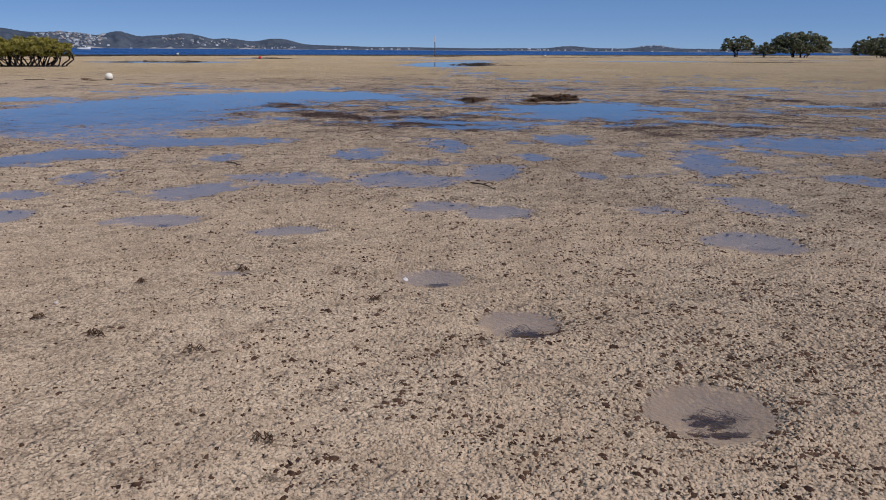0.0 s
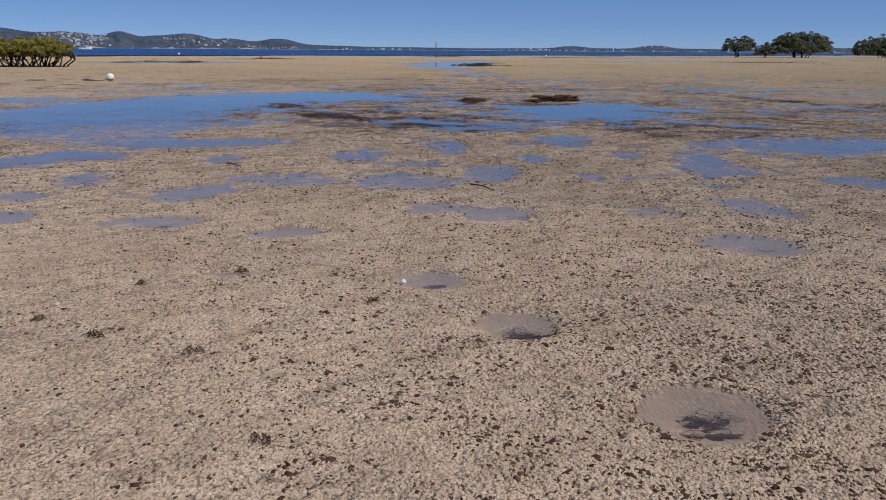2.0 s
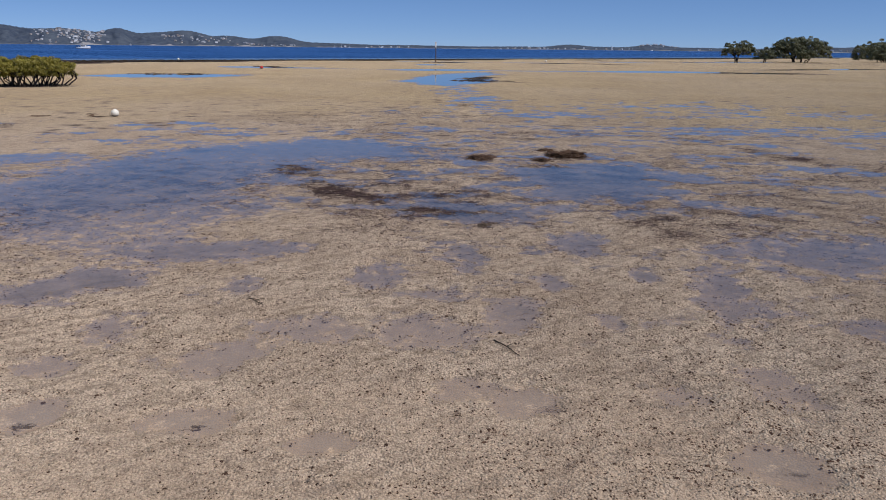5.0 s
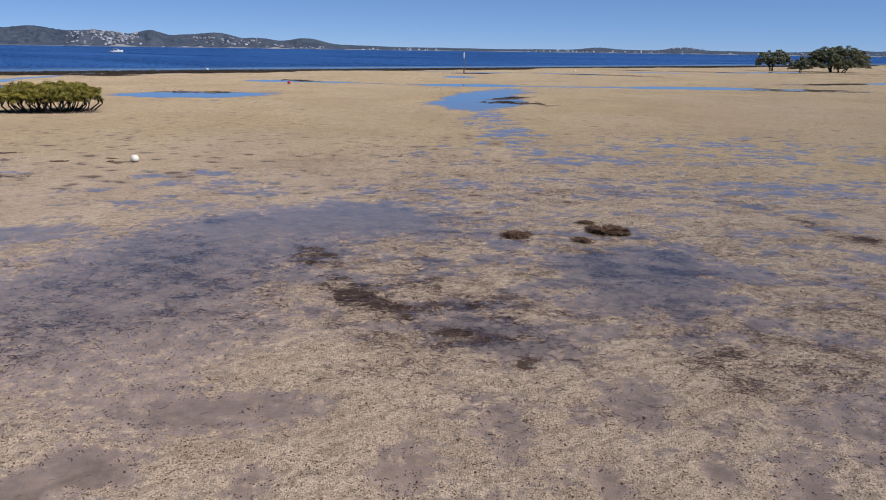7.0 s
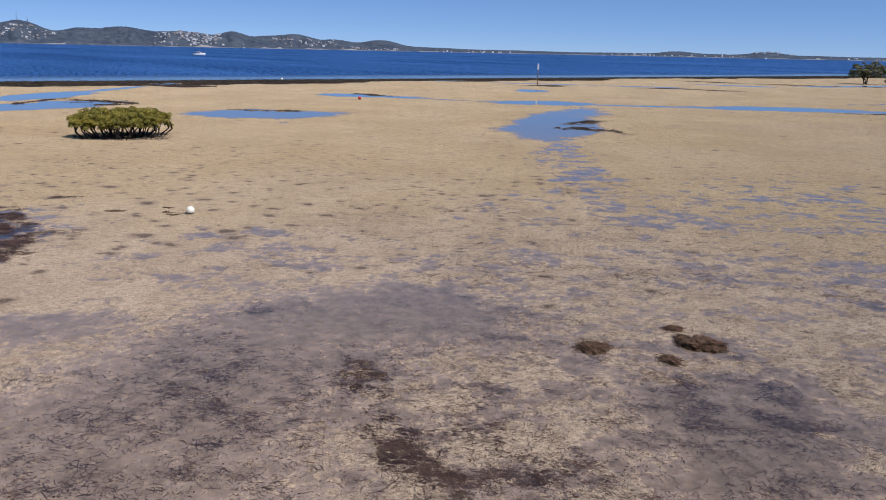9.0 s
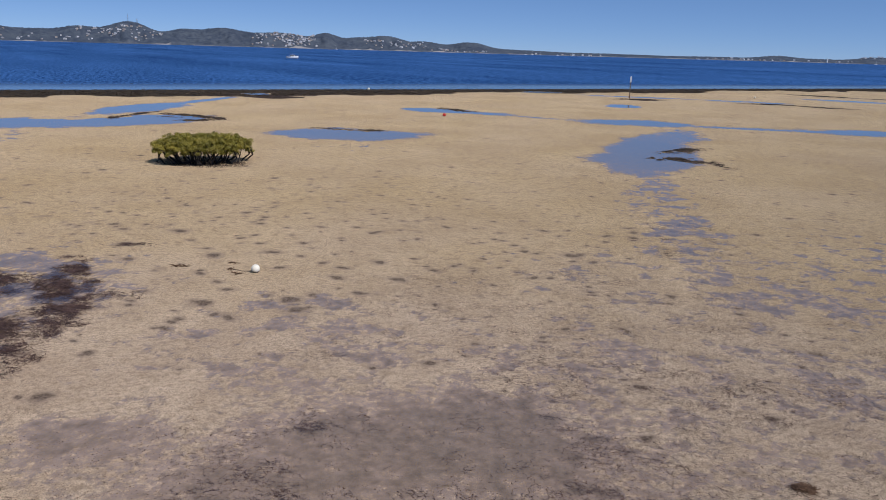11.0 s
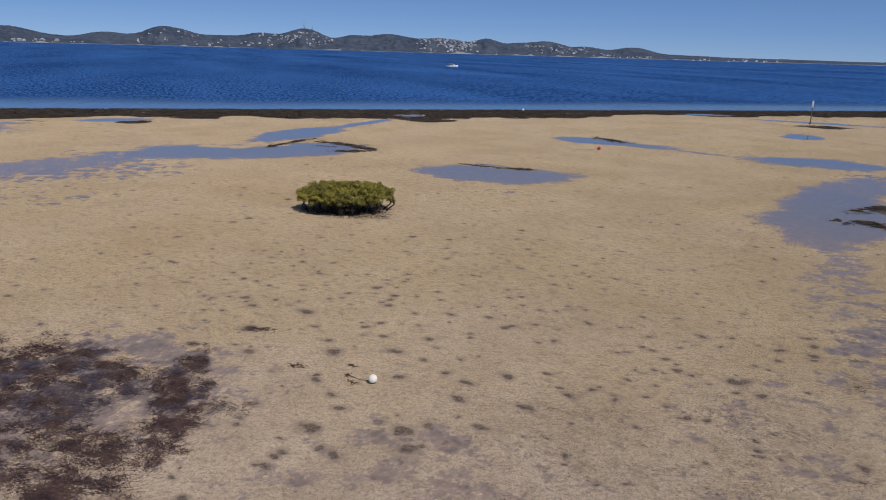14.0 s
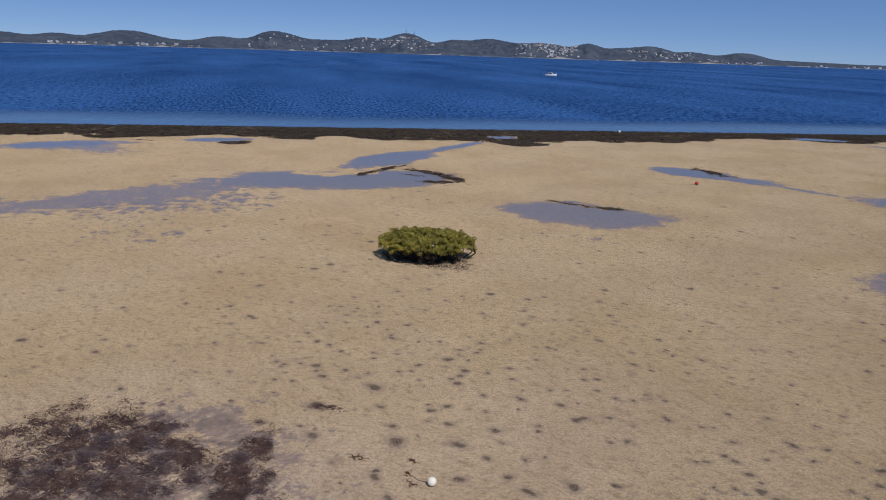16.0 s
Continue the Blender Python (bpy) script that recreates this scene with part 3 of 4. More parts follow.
def oval(x, y, rows, cx, cy, rx, ry, a, rag, cell, seed):
    """The points near an oval, and how far inside it they lie (1 in the middle, 0 on the ragged edge)."""
    order, ys = rows
    reach = 1.7 * max(rx, ry)
    lo, hi = np.searchsorted(ys, (cy - reach, cy + reach))
    i = order[lo:hi]
    i = i[np.abs(x[i] - cx) < reach]
    if not len(i):
        return i, None
    m = min(rx, ry)
    dx = x[i] - cx + 0.45 * m * fbm(x[i] / (1.7 * m), y[i] / (1.7 * m), seed + 300, 2) * (rag > 0.12)
    dy = y[i] - cy + 0.45 * m * fbm(x[i] / (1.7 * m), y[i] / (1.7 * m), seed + 310, 2) * (rag > 0.12)
    c, s = math.cos(a), math.sin(a)
    rho = np.sqrt(((dx * c + dy * s) / rx) ** 2 + ((dy * c - dx * s) / ry) ** 2)
    k = rho < 1.9
    i, rho = i[k], rho[k]
    return i, 1 - rho + rag * 1.4 * fbm(x[i] / cell, y[i] / cell, seed, 3, 0.6)


def flat_at(x, y):
    """Height, weed and bright-sand cover of the flat at arrays of places."""
    x, y = np.asarray(x, float).ravel(), np.asarray(y, float).ravel()
    u = shore(x, y)
    order = np.argsort(y)
    rows = order, y[order]
    z = 0.020 + 0.007 * fbm(x / 3.1, y / 3.1, 3) + 0.004 * fbm(x / 0.4, y / 0.4, 11, 2)
    a, b = 0.788 * x + 0.616 * y, 0.788 * y - 0.616 * x
    z = z + 0.0085 * fbm(a / 0.42, b / 0.115, 15, 2, 0.45) * (1 - step(10, 14, y)) * step(-0.7, 0.2, fbm(x / 1.6, y / 1.6, 17, 2))
    level = np.full(x.shape, -1.0)
    for cx, cy, rx, ry, top in WETS:
        level = np.maximum(level, -1 + (top + 1) * np.exp(-(((x - cx) / rx) ** 2 + ((y - cy) / ry) ** 2) ** 1.3))
    near = np.hypot(x, y) < 98
    s = level.copy()
    i = np.nonzero(near & (level > -0.95))[0]
    s[i] += 1.2 * fbm(x[i] / 0.75, y[i] / 0.6, 21, 4, 0.75)
    t = step(-0.5, 0.5, s)
    z = z * (1 - t) - 0.0135 * t
    for k, (cx, cy, rx, ry, a, depth, rag) in enumerate(POOLS):
        i, s = oval(x, y, rows, cx, cy, rx, ry, a, rag, max(0.09, 0.35 * min(rx, ry)), 40 + k % 9)
        if s is not None:
            t = step(-0.62, 0.62, s)
            z[i] = np.minimum(z[i], z[i] * (1 - t) - 0.65 * depth * t)
    i = np.nonzero(np.hypot(x, y) < 55)[0]
    for x0, y0, x1, y1, r in BARS:
        f = np.clip(((x - x0) * (x1 - x0) + (y - y0) * (y1 - y0)) / ((x1 - x0) ** 2 + (y1 - y0) ** 2), 0, 1)
        t = 1 - step(0.5, 1.1, np.hypot(x - x0 - f * (x1 - x0), y - y0 - f * (y1 - y0)) / r + 0.35 * fbm(x / 0.8, y / 0.8, 23))
        z = z * (1 - t) + 0.014 * t
    z[i] += 0.0075 * fbm(x[i] / 0.17, y[i] / 0.12, 27, 3, 0.75) * step(4.5, 7, y[i]) + 0.011 * fbm(x[i] / 0.34, y[i] / 0.26, 28, 3, 0.8) * step(9, 20, y[i])
    pit = np.zeros(x.shape)
    for k, (cx, cy, rx, ry, a) in enumerate(HOLLOWS):
        i, s = oval(x, y, rows, cx, cy, rx, ry, a, 0.2, 0.16, 130 + k % 9)
        if s is not None:
            pit[i] = np.maximum(pit[i], step(-0.45, 1.05, s))
    z = z - 0.002 * pit
    w = np.zeros(x.shape)
    for k, (cx, cy, rx, ry, a, amount) in enumerate(WEEDS):
        i, s = oval(x, y, rows, cx, cy, rx, ry, a, 0.5, max(0.05, 0.5 * min(rx, ry)), 60 + k % 7)
        if s is not None:
            w[i] = np.maximum(w[i], amount * step(-0.25, 0.7, s))
    for k, (cx, cy, rx, ry, a) in enumerate(BARE):
        i, s = oval(x, y, rows, cx, cy, rx, ry, a, 0.4, 0.5, 30 + k)
        if s is not None:
            w[i] *= 1 - step(-0.2, 0.25, s)
    i = np.nonzero(w > 0)[0]
    w[i] *= np.clip(0.95 + 1.2 * fbm(x[i] / 0.75, y[i] / 0.5, 87, 4, 0.65), 0, 1.4)
    up = np.nonzero((w > 0.62) & (y > 9) & (u < -16))[0]
    z[up] = np.maximum(z[up], -0.004 + 0.05 * (w[up] - 0.62) + 0.006 * vn(x[up] / 0.3, y[up] / 0.3, 79))
    edge = -14.0 + 6.0 * fbm(x / 9, y / 9, 71, 3, 0.6)
    for cx, cy, r, out in ((-75, 70, 5, -7.5), (-48, 99, 5, -7), (-72, 86, 4, 4), (-30, 130, 7, 4), (20, 190, 22, 7)):
        edge = edge + out * np.exp(-((x - cx) ** 2 + (y - cy) ** 2) / r ** 2)
    band = step(edge - 0.6, edge + 0.8, u) * (1 - step(1, 4, u)) * (0.8 + 0.3 * fbm(x / 2.5, y / 2.5, 75, 3)) * step(-0.014, -0.004, z)
    bed = np.maximum(band, step(0.85, 1.25, w) * (y > 40))
    w = np.maximum(w, band)
    z = np.where(band > 0.05, np.maximum(z, 0.0) + band * (0.015 + 0.03 * fbm(x / 1.2, y / 1.2, 77, 3)), z)
    z = np.where(u > -1.5, z - 0.05 * np.clip(u + 1.5, 0, 40), z)
    gold = step(22, 39, np.hypot(x + 2, y) + 7 * fbm(x / 9, y / 9, 81)) * (0.8 + 0.25 * fbm(x / 6, y / 6, 83))
    return z, np.clip(w, 0, 1), np.clip(gold, 0, 1), np.clip(bed, 0, 1), pit


def strewn_at(x, y):
    """How thickly crumbs of weed are strewn: most to the east and round the wet reaches."""
    east = step(-2.0, 2.5, (x - 0.7) * 3.0 / np.maximum(y, 2) + 0.7 * fbm(x / 0.8, y / 0.6, 47, 3))
    return np.clip(np.maximum(east, 0.8 * step(4, 9, y)) * (1 - step(34, 52, np.hypot(x * 0.8, y))), 0, 1)


def pits_at(x, y):
    """How thickly small hollows lie: none near the start, most out on the open flat."""
    return np.clip(step(17, 27, np.hypot(x - 1, y)) * (0.75 + 0.45 * fbm(x / 7, y / 5, 61, 3)) * (1 - step(-22, -16, shore(x, y))), 0, 1)


WATER = []


def ground_sheet():
    """One sheet from the start out past the far coast: fine towards the sea, coarse behind."""
    az = np.concatenate([np.linspace(-69, 37, 640), np.linspace(37, 291, 80)[1:-1]])
    r = [1.2]
    for reach, grow in ((5, 1.0075), (13, 1.0058), (48, 1.0034), (100, 1.0048), (250, 1.007)):
        while r[-1] < reach:
            r.append(r[-1] * grow)
    while r[-1] < 4600:
        r.append(r[-1] * 1.12)
    r = np.array(r)
    ca, cr = len(az), len(r)
    A, R = np.meshgrid(np.radians(az), r)
    X, Y = (0.7 + R * np.sin(A)).ravel(), (0.3 + R * np.cos(A)).ravel()
    X, Y = np.append(X, 0.7), np.append(Y, 0.3)
    z, w, g, bed, pit = flat_at(X, Y)
    mud = step(6, 10, np.hypot(X - 0.7, Y))
    i, j = np.meshgrid(np.arange(cr - 1), np.arange(ca), indexing="ij")
    k = (j + 1) % ca
    quads = np.stack([i * ca + j, i * ca + k, (i + 1) * ca + k, (i + 1) * ca + j], -1).reshape(-1, 4)
    hub = np.arange(0, ca - 1, 2)
    quads = np.concatenate([quads, np.stack([np.full(len(hub), cr * ca), (hub + 2) % ca, hub + 1, hub], -1)])
    damp = 1 - step(-0.008, 0.019, z)
    low = z[quads]
    shallow = quads[(low.min(1) < 0.007) & (shore(X, Y)[quads].max(1) < 0)]
    used, shallow = np.unique(shallow, return_inverse=True)
    shallow = shallow.reshape(-1, 4)
    WATER.append(mesh_of("water", np.stack([X[used], Y[used], np.full(len(used), 0.004)], -1), shallow, POOL, True, {"deep": -z[used]}))
    return mesh_of("ground", np.stack([X, Y, z], -1), quads, SAND, True, {"weed": w, "gold": g, "wet": damp, "silt": step(0.003, 0.019, -z) * mud * (1 - 0.75 * step(35, 50, Y)) * (shore(X, Y) < -8), "strewn": strewn_at(X, Y), "bed": bed, "pit": pit, "mud": mud, "pits": pits_at(X, Y)})


tagged(new("ground", ground_sheet()), "rippled tan tidal sand flat with wet hollows and weed", "sand flat", kind="structure")


# ---- standing water and the bay ----
def sheet(name, u0, u1, cols, rows, material, attrs=False):
    """A level sheet between two distances from the water's edge."""
    us = np.linspace(0, 1, rows) ** 2.2 * (u1 - u0) + u0
    vs = np.linspace(-4500, 4500, cols)
    U, V = np.meshgrid(us, vs, indexing="ij")
    X, Y = -88 + (V - U) / math.sqrt(2), 88 + (V + U) / math.sqrt(2)
    i, j = np.meshgrid(np.arange(rows - 1), np.arange(cols - 1), indexing="ij")
    q = np.stack([i * cols + j, i * cols + j + 1, (i + 1) * cols + j + 1, (i + 1) * cols + j], -1).reshape(-1, 4)
    if u1 < u0:
        q = q[:, ::-1]
    a = {"calm": 1 - step(2, 34, U.ravel() + 9 * fbm(X.ravel() / 30, Y.ravel() / 30, 5))} if attrs else None
    return mesh_of(name, np.stack([X.ravel(), Y.ravel(), np.zeros(X.size)], -1), q, material, True, a)


shallows = tagged(new("water", WATER[0]), "clear shallow water standing in the hollows of the flat", "water", kind="structure")
shallows.visible_shadow = False
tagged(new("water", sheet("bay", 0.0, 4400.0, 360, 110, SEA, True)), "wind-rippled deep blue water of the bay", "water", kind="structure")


# ---- far coast ----
HILLS = []


def hill(az, width, height):
    HILLS.append((az, width, height))


hill(-72, 4.0, 30), hill(-66.2, 1.6, 26), hill(-62.8, 1.3, 28), hill(-58.4, 2.2, 47), hill(-52.1, 1.5, 37), hill(-48.2, 1.8, 66)
hill(-44.6, 2.2, 34), hill(-41.6, 1.5, 50), hill(-38.5, 1.7, 74), hill(-35.0, 1.2, 48), hill(-32.3, 2.2, 60), hill(-28.2, 2.2, 46)
hill(-24.7, 1.1, 50), hill(-22.4, 1.2, 33), hill(-20.3, 1.6, 50), hill(-17.2, 1.3, 32), hill(-13.9, 1.5, 37), hill(-10.0, 3.0, 14)
hill(-4.0, 5.0, 11), hill(4.5, 4.0, 10), hill(8.2, 1.4, 21), hill(11.0, 2.0, 12), hill(14.3, 1.5, 25), hill(17.5, 2.0, 12)
hill(21.0, 2.5, 11), hill(24.6, 1.7, 27), hill(28.5, 2.0, 25), hill(34.0, 4.0, 26), hill(42.0, 5.0, 30)
hill(-30, 9, 34), hill(-22, 6, 28), hill(-14.5, 3.5, 18), hill(-44, 9, 30), hill(-60, 12, 22), hill(14, 16, 8)
COAST = 2600.0


def coast_distance(az):
    return COAST + 500 * step(-8, 10, az) - 350 * step(-45, -70, az) + 60 * vn(az * 0.6, az * 0 + 3.3, 9)


def ridge(az):
    total = 0.0
    for a, wd, h in HILLS:
        total = total + (h * np.exp(-((az - a) / (1.35 * wd)) ** 2)) ** 2.4
    return 1.0 * total ** (1 / 2.4)


def coast_height(az, d):
    """Height of the far land d metres inland."""
    grow = step(-20, 420, d + 90 * fbm(az * 1.3, d / 160, 31, 3)) ** 0.8 * (1 - 0.3 * step(450, 900, d))
    rough = 3.2 * fbm(az * 11, d / 18, 33, 3, 0.75) * step(20, 120, d)
    return 1.2 * step(0, 12, d) + (ridge(az) - 2.0) * grow + rough * step(0, 14, ridge(az))


def far_coast():
    az = np.linspace(-80, 48, 1700)
    d = np.concatenate([[-6], np.linspace(0, 60, 9), np.linspace(75, 900, 44)])
    A, D = np.meshgrid(az, d, indexing="ij")
    a, dd = A.ravel(), D.ravel()
    z = np.where(dd < 0, -1.0, coast_height(a, dd) + 0.3)
    r = coast_distance(a) + dd
    n, k = len(az), len(d)
    i, j = np.meshgrid(np.arange(n - 1), np.arange(k - 1), indexing="ij")
    q = np.stack([i * k + j, (i + 1) * k + j, (i + 1) * k + j + 1, i * k + j + 1], -1).reshape(-1, 4)
    strand = (1 - step(2, 7, dd)) * (1 - 0.6 * np.exp(-((a + 38.5) / 1.6) ** 2)) * step(-0.7, -0.2, vn(a * 0.8, a * 0 + 1.5, 91))
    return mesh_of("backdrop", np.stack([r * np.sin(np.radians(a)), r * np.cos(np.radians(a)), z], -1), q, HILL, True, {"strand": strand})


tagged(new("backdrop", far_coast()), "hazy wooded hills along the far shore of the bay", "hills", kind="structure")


def house_kind(i):
    ob = new("house")
    bm = bmesh.new()
    sx, sy, sz = ((9, 7, 5), (7, 6, 3.6), (13, 8, 6.5))[i]
    box(bm, sx, sy, sz, pose(0, 0, sz / 2 - 1))
    part("wall", bm, WALLS[i % 3], ob, smooth=False)
    bm = bmesh.new()
    e, h = 0.4, (1.6, 1.5, 1.0)[i]
    x, y = sx / 2 + e, sy / 2 + e
    v = [bm.verts.new(p) for p in ((-x, -y, 0), (x, -y, 0), (x, y, 0), (-x, y, 0), (-x * 0.6, 0, h), (x * 0.6, 0, h))]
    for f in ((0, 1, 5, 4), (1, 2, 5), (2, 3, 4, 5), (3, 0, 4), (3, 2, 1, 0)):
        bm.faces.new([v[k] for k in f])
    bmesh.ops.translate(bm, vec=(0, 0, sz - 1), verts=bm.verts)
    part("roof", bm, ROOFS[i % 3], ob, smooth=False)
    for k in range(3):
        bm = bmesh.new()
        box(bm, 1.1, 0.12, 1.1, pose((k - 1) * sx * 0.3, -sy / 2 - 0.03, sz * 0.45))
        part("window", bm, GLASS, ob, smooth=False)
    return tagged(ob, ("pale two-storey house with a grey hipped roof", "small cream cottage with a terracotta roof", "long grey apartment house with a pale roof")[i], "house", "houses along the far shore")


KINDS = [house_kind(i) for i in range(3)]
placed = [0, 0, 0]
REST = [[], [], []]
LIMIT = 95


def town(az0, az1, d0, d1, count, seed):
    """Houses strewn over a stretch of the far shore, turned all ways."""
    r2 = random.Random(seed)
    for n in range(count):
        az = r2.uniform(az0, az1)
        d = d0 + (d1 - d0) * r2.random() ** 0.8
        a = np.array([az])
        z = float(coast_height(a, np.array([d]))[0]) + 0.4
        r = float(coast_distance(a)[0]) + d
        i, q = r2.choice((0, 0, 1, 1, 2)), r2.uniform(0.5, 0.95)
        m = pose(r * math.sin(radians(az)), r * math.cos(radians(az)), z + 0.8, 0, 0, -az + r2.uniform(-40, 40)) @ Matrix.Diagonal((q, q, q, 1))
        if n % 5 > 2 or placed[i] >= LIMIT:
            REST[i].append(m)
        elif placed[i]:
            copy_thing(KINDS[i], m)
            placed[i] += 1
        else:
            KINDS[i].matrix_basis = m
            placed[i] += 1


def house_rows():
    """The houses too many to count, joined."""
    verts, faces, slots = [], [], []
    for i in range(3):
        for m in REST[i]:
            for child in KINDS[i].children:
                if child.name.startswith("window"):
                    continue
                n = len(verts)
                verts += [m @ v.co for v in child.data.vertices]
                for p in child.data.polygons:
                    faces.append([n + k for k in p.vertices])
                    slots.append(i if child.name.startswith("wall") else 3 + i)
    me = bpy.data.meshes.new("far_houses")
    me.from_pydata(verts, [], faces)
    for m in (*WALLS, *ROOFS):
        me.materials.append(m)
    me.polygons.foreach_set("material_index", slots)
    return tagged(new("far_houses", me), "crowded pale houses on the slopes above the far shore", "houses", kind="stuff")


town(-30.2, -25.3, 25, 330, 90, 1)
town(-28.6, -25.6, 120, 360, 60, 2)
town(-27.8, -26.2, 40, 200, 30, 22)
town(-21.8, -17.2, 60, 240, 48, 3)
town(-16.8, -12.4, 14, 50, 26, 4)
town(-41.8, -36.2, 60, 300, 84, 5)
town(-50.5, -46.0, 60, 260, 22, 6)
town(-58.0, -53.0, 14, 70, 24, 7)
town(-64.0, -58.5, 14, 60, 16, 8)
town(-47.0, -42.0, 30, 160, 12, 9)
town(2.0, 13.0, 14, 40, 34, 10)
town(13.3, 16.0, 240, 420, 26, 11)
town(17.0, 32.0, 14, 45, 34, 12)
town(-10.5, -4.0, 14, 30, 9, 13)
house_rows()


def coast_point(az, d, up=0.0):
    a = np.array([float(az)])
    r = float(coast_distance(a)[0]) + d
    return r * math.sin(radians(az)), r * math.cos(radians(az)), (float(coast_height(a, np.array([float(d)]))[0]) if d > 0 else 0) + up


def radio_mast(az, d, height):
    ob = new("radio_mast")
    ob.matrix_basis = pose(*coast_point(az, d))
    for k in range(3):
        a = 2 * math.pi * k / 3
        bm = bmesh.new()
        tube(bm, [(2.2 * math.cos(a), 2.2 * math.sin(a), -2), (0.35 * math.cos(a), 0.35 * math.sin(a), height)], [0.3, 0.18], 5)
        part("leg", bm, STEEL, ob)
    for k in range(8):
        z = height * (k + 0.5) / 8.2
        w = 2.2 - 1.85 * z / height
        bm = bmesh.new()
        box(bm, 2 * w, 2 * w, 0.3, pose(0, 0, z))
        part("brace", bm, STEEL, ob, smooth=False)
    bm = bmesh.new()
    box(bm, 2.6, 2.6, 1.2, pose(0, 0, height * 0.72), 0.2)
    part("antenna_ring", bm, PAINT, ob, smooth=False)
    return tagged(ob, "slender grey lattice radio mast on a wooded hilltop", "mast")


radio_mast(-38.5, 420, 26)
radio_mast(-37.9, 430, 17)

ob = new("tower")
ob.matrix_basis = pose(*coast_point(11.3, 20))
bm = bmesh.new()
tube(bm, [(0, 0, -1), (0, 0, 10), (0, 0, 10.4), (0, 0, 13)], [3.0, 2.7, 3.2, 2.5], 14)
part("shaft", bm, WALLS[0], ob, smooth=False)
bm = bmesh.new()
tube(bm, [(0, 0, 13), (0, 0, 14.5)], [2.0, 0.3], 14)
part("cap", bm, ROOFS[0], ob)
tagged(ob, "white round tower standing on the far shore", "tower")


def sailing_boat():
    ob = new("sailing_boat")
    bm = bmesh.new()
    rows = []
    for x, w, h in ((-5, 1.2, 1.0), (-2, 1.7, 0.95), (2, 1.5, 1.05), (5.4, 0.08, 1.4)):
        rows.append([bm.verts.new(p) for p in ((x, -w, h), (x * 0.95, -w * 0.6, -0.3), (x * 0.95, w * 0.6, -0.3), (x, w, h))])
    for a, b in zip(rows, rows[1:]):
        for k in range(4):
            bm.faces.new((a[k], b[k], b[(k + 1) % 4], a[(k + 1) % 4]))
    bm.faces.new(rows[0]), bm.faces.new(rows[-1][::-1])
    bmesh.ops.recalc_face_normals(bm, faces=bm.faces)
    part("hull", bm, PAINT, ob)
    bm = bmesh.new()
    box(bm, 4.2, 1.8, 0.7, pose(0, 0, 1.3), 0.2)
    part("cabin", bm, PAINT, ob)
    bm = bmesh.new()
    tube(bm, [(0.6, 0, 1), (0.6, 0, 13)], [0.16, 0.1], 6)
    part("mast", bm, PAINT, ob)
    bm = bmesh.new()
    tube(bm, [(0.6, 0, 2.4), (-4, 0, 2.3)], [0.22, 0.18], 6)
    part("boom", bm, BLUE, ob)
    return tagged(ob, "white moored sailing boat with bare mast", "boat", "boats moored off the far shore")


boat = sailing_boat()
boat.matrix_basis = pose(*coast_point(-9.6, -60), 0, 0, 20)
for az, d, turn in ((-9.1, -50, 5), (-8.5, -70, 60), (-7.2, -55, 10), (-6.1, -65, 30), (-4.9, -60, -20), (14.2, -300, 15), (-24.0, -60, 10), (-62.5, -70, 80), (3.0, -60, 0)):
    copy_thing(boat, pose(*coast_point(az, d), 0, 0, turn))


def motor_boat():
    """A small white cruiser lying at anchor."""
    ob = new("motor_boat")
    bm = bmesh.new()
    rows = []
    for x, w, top, keel in ((-4.2, 1.35, 0.95, -0.3), (-2, 1.5, 0.95, -0.4), (1, 1.45, 1.1, -0.4), (3, 0.95, 1.3, -0.25), (4.5, 0.06, 1.5, 0.5)):
        rows.append([bm.verts.new(p) for p in ((x, -w, top), (x, -w * 0.92, 0.2), (x, 0, keel), (x, w * 0.92, 0.2), (x, w, top))])
    for a, b in zip(rows, rows[1:]):
        for k in range(5):
            bm.faces.new((a[k], b[k], b[(k + 1) % 5], a[(k + 1) % 5]))
    bm.faces.new(rows[0]), bm.faces.new(rows[-1][::-1])
    bmesh.ops.recalc_face_normals(bm, faces=bm.faces)
    part("hull", bm, PAINT, ob)
    bm = bmesh.new()
    box(bm, 3.6, 2.1, 1.0, pose(0.2, 0, 1.55), 0.15)
    cabin = part("cabin", bm, PAINT, ob)
    for y in (-1.06, 1.06):
        bm = bmesh.new()
        box(bm, 2.6, 0.04, 0.42, pose(0.1, y, 1.7))
        part("side_window", bm, GLASS, cabin, "dark side window", smooth=False)
    bm = bmesh.new()
    box(bm, 0.06, 1.9, 0.7, pose(1.95, 0, 1.85, 0, -28))
    part("windscreen", bm, GLASS, ob, "dark raked windscreen", smooth=False)
    bm = bmesh.new()
    box(bm, 2.8, 2.2, 0.10, pose(-1.4, 0, 2.75), 0.03)
    part("canopy", bm, BLUE, ob, "dark blue canvas canopy")
    for x in (-2.7, -0.2):
        for y in (-1.0, 1.0):
            bm = bmesh.new()
            tube(bm, [(x, y, 0.9), (x, y, 2.72)], [0.03, 0.03], 5)
            part("canopy_post", bm, STEEL, ob)
    bm = bmesh.new()
    tube(bm, [(2.2, -0.9, 1.2), (2.4, -0.85, 1.75), (4.3, -0.1, 2.0), (4.3, 0.1, 2.0), (2.4, 0.85, 1.75), (2.2, 0.9, 1.2)], [0.03] * 6, 5)
    part("bow_rail", bm, STEEL, ob)
    bm = bmesh.new()
    box(bm, 0.5, 0.5, 1.1, pose(-4.4, 0, 0.75), 0.1)
    part("outboard_motor", bm, GLASS, ob, "black outboard motor")
    return tagged(ob, "small white motor cruiser anchored on the bay", "boat")


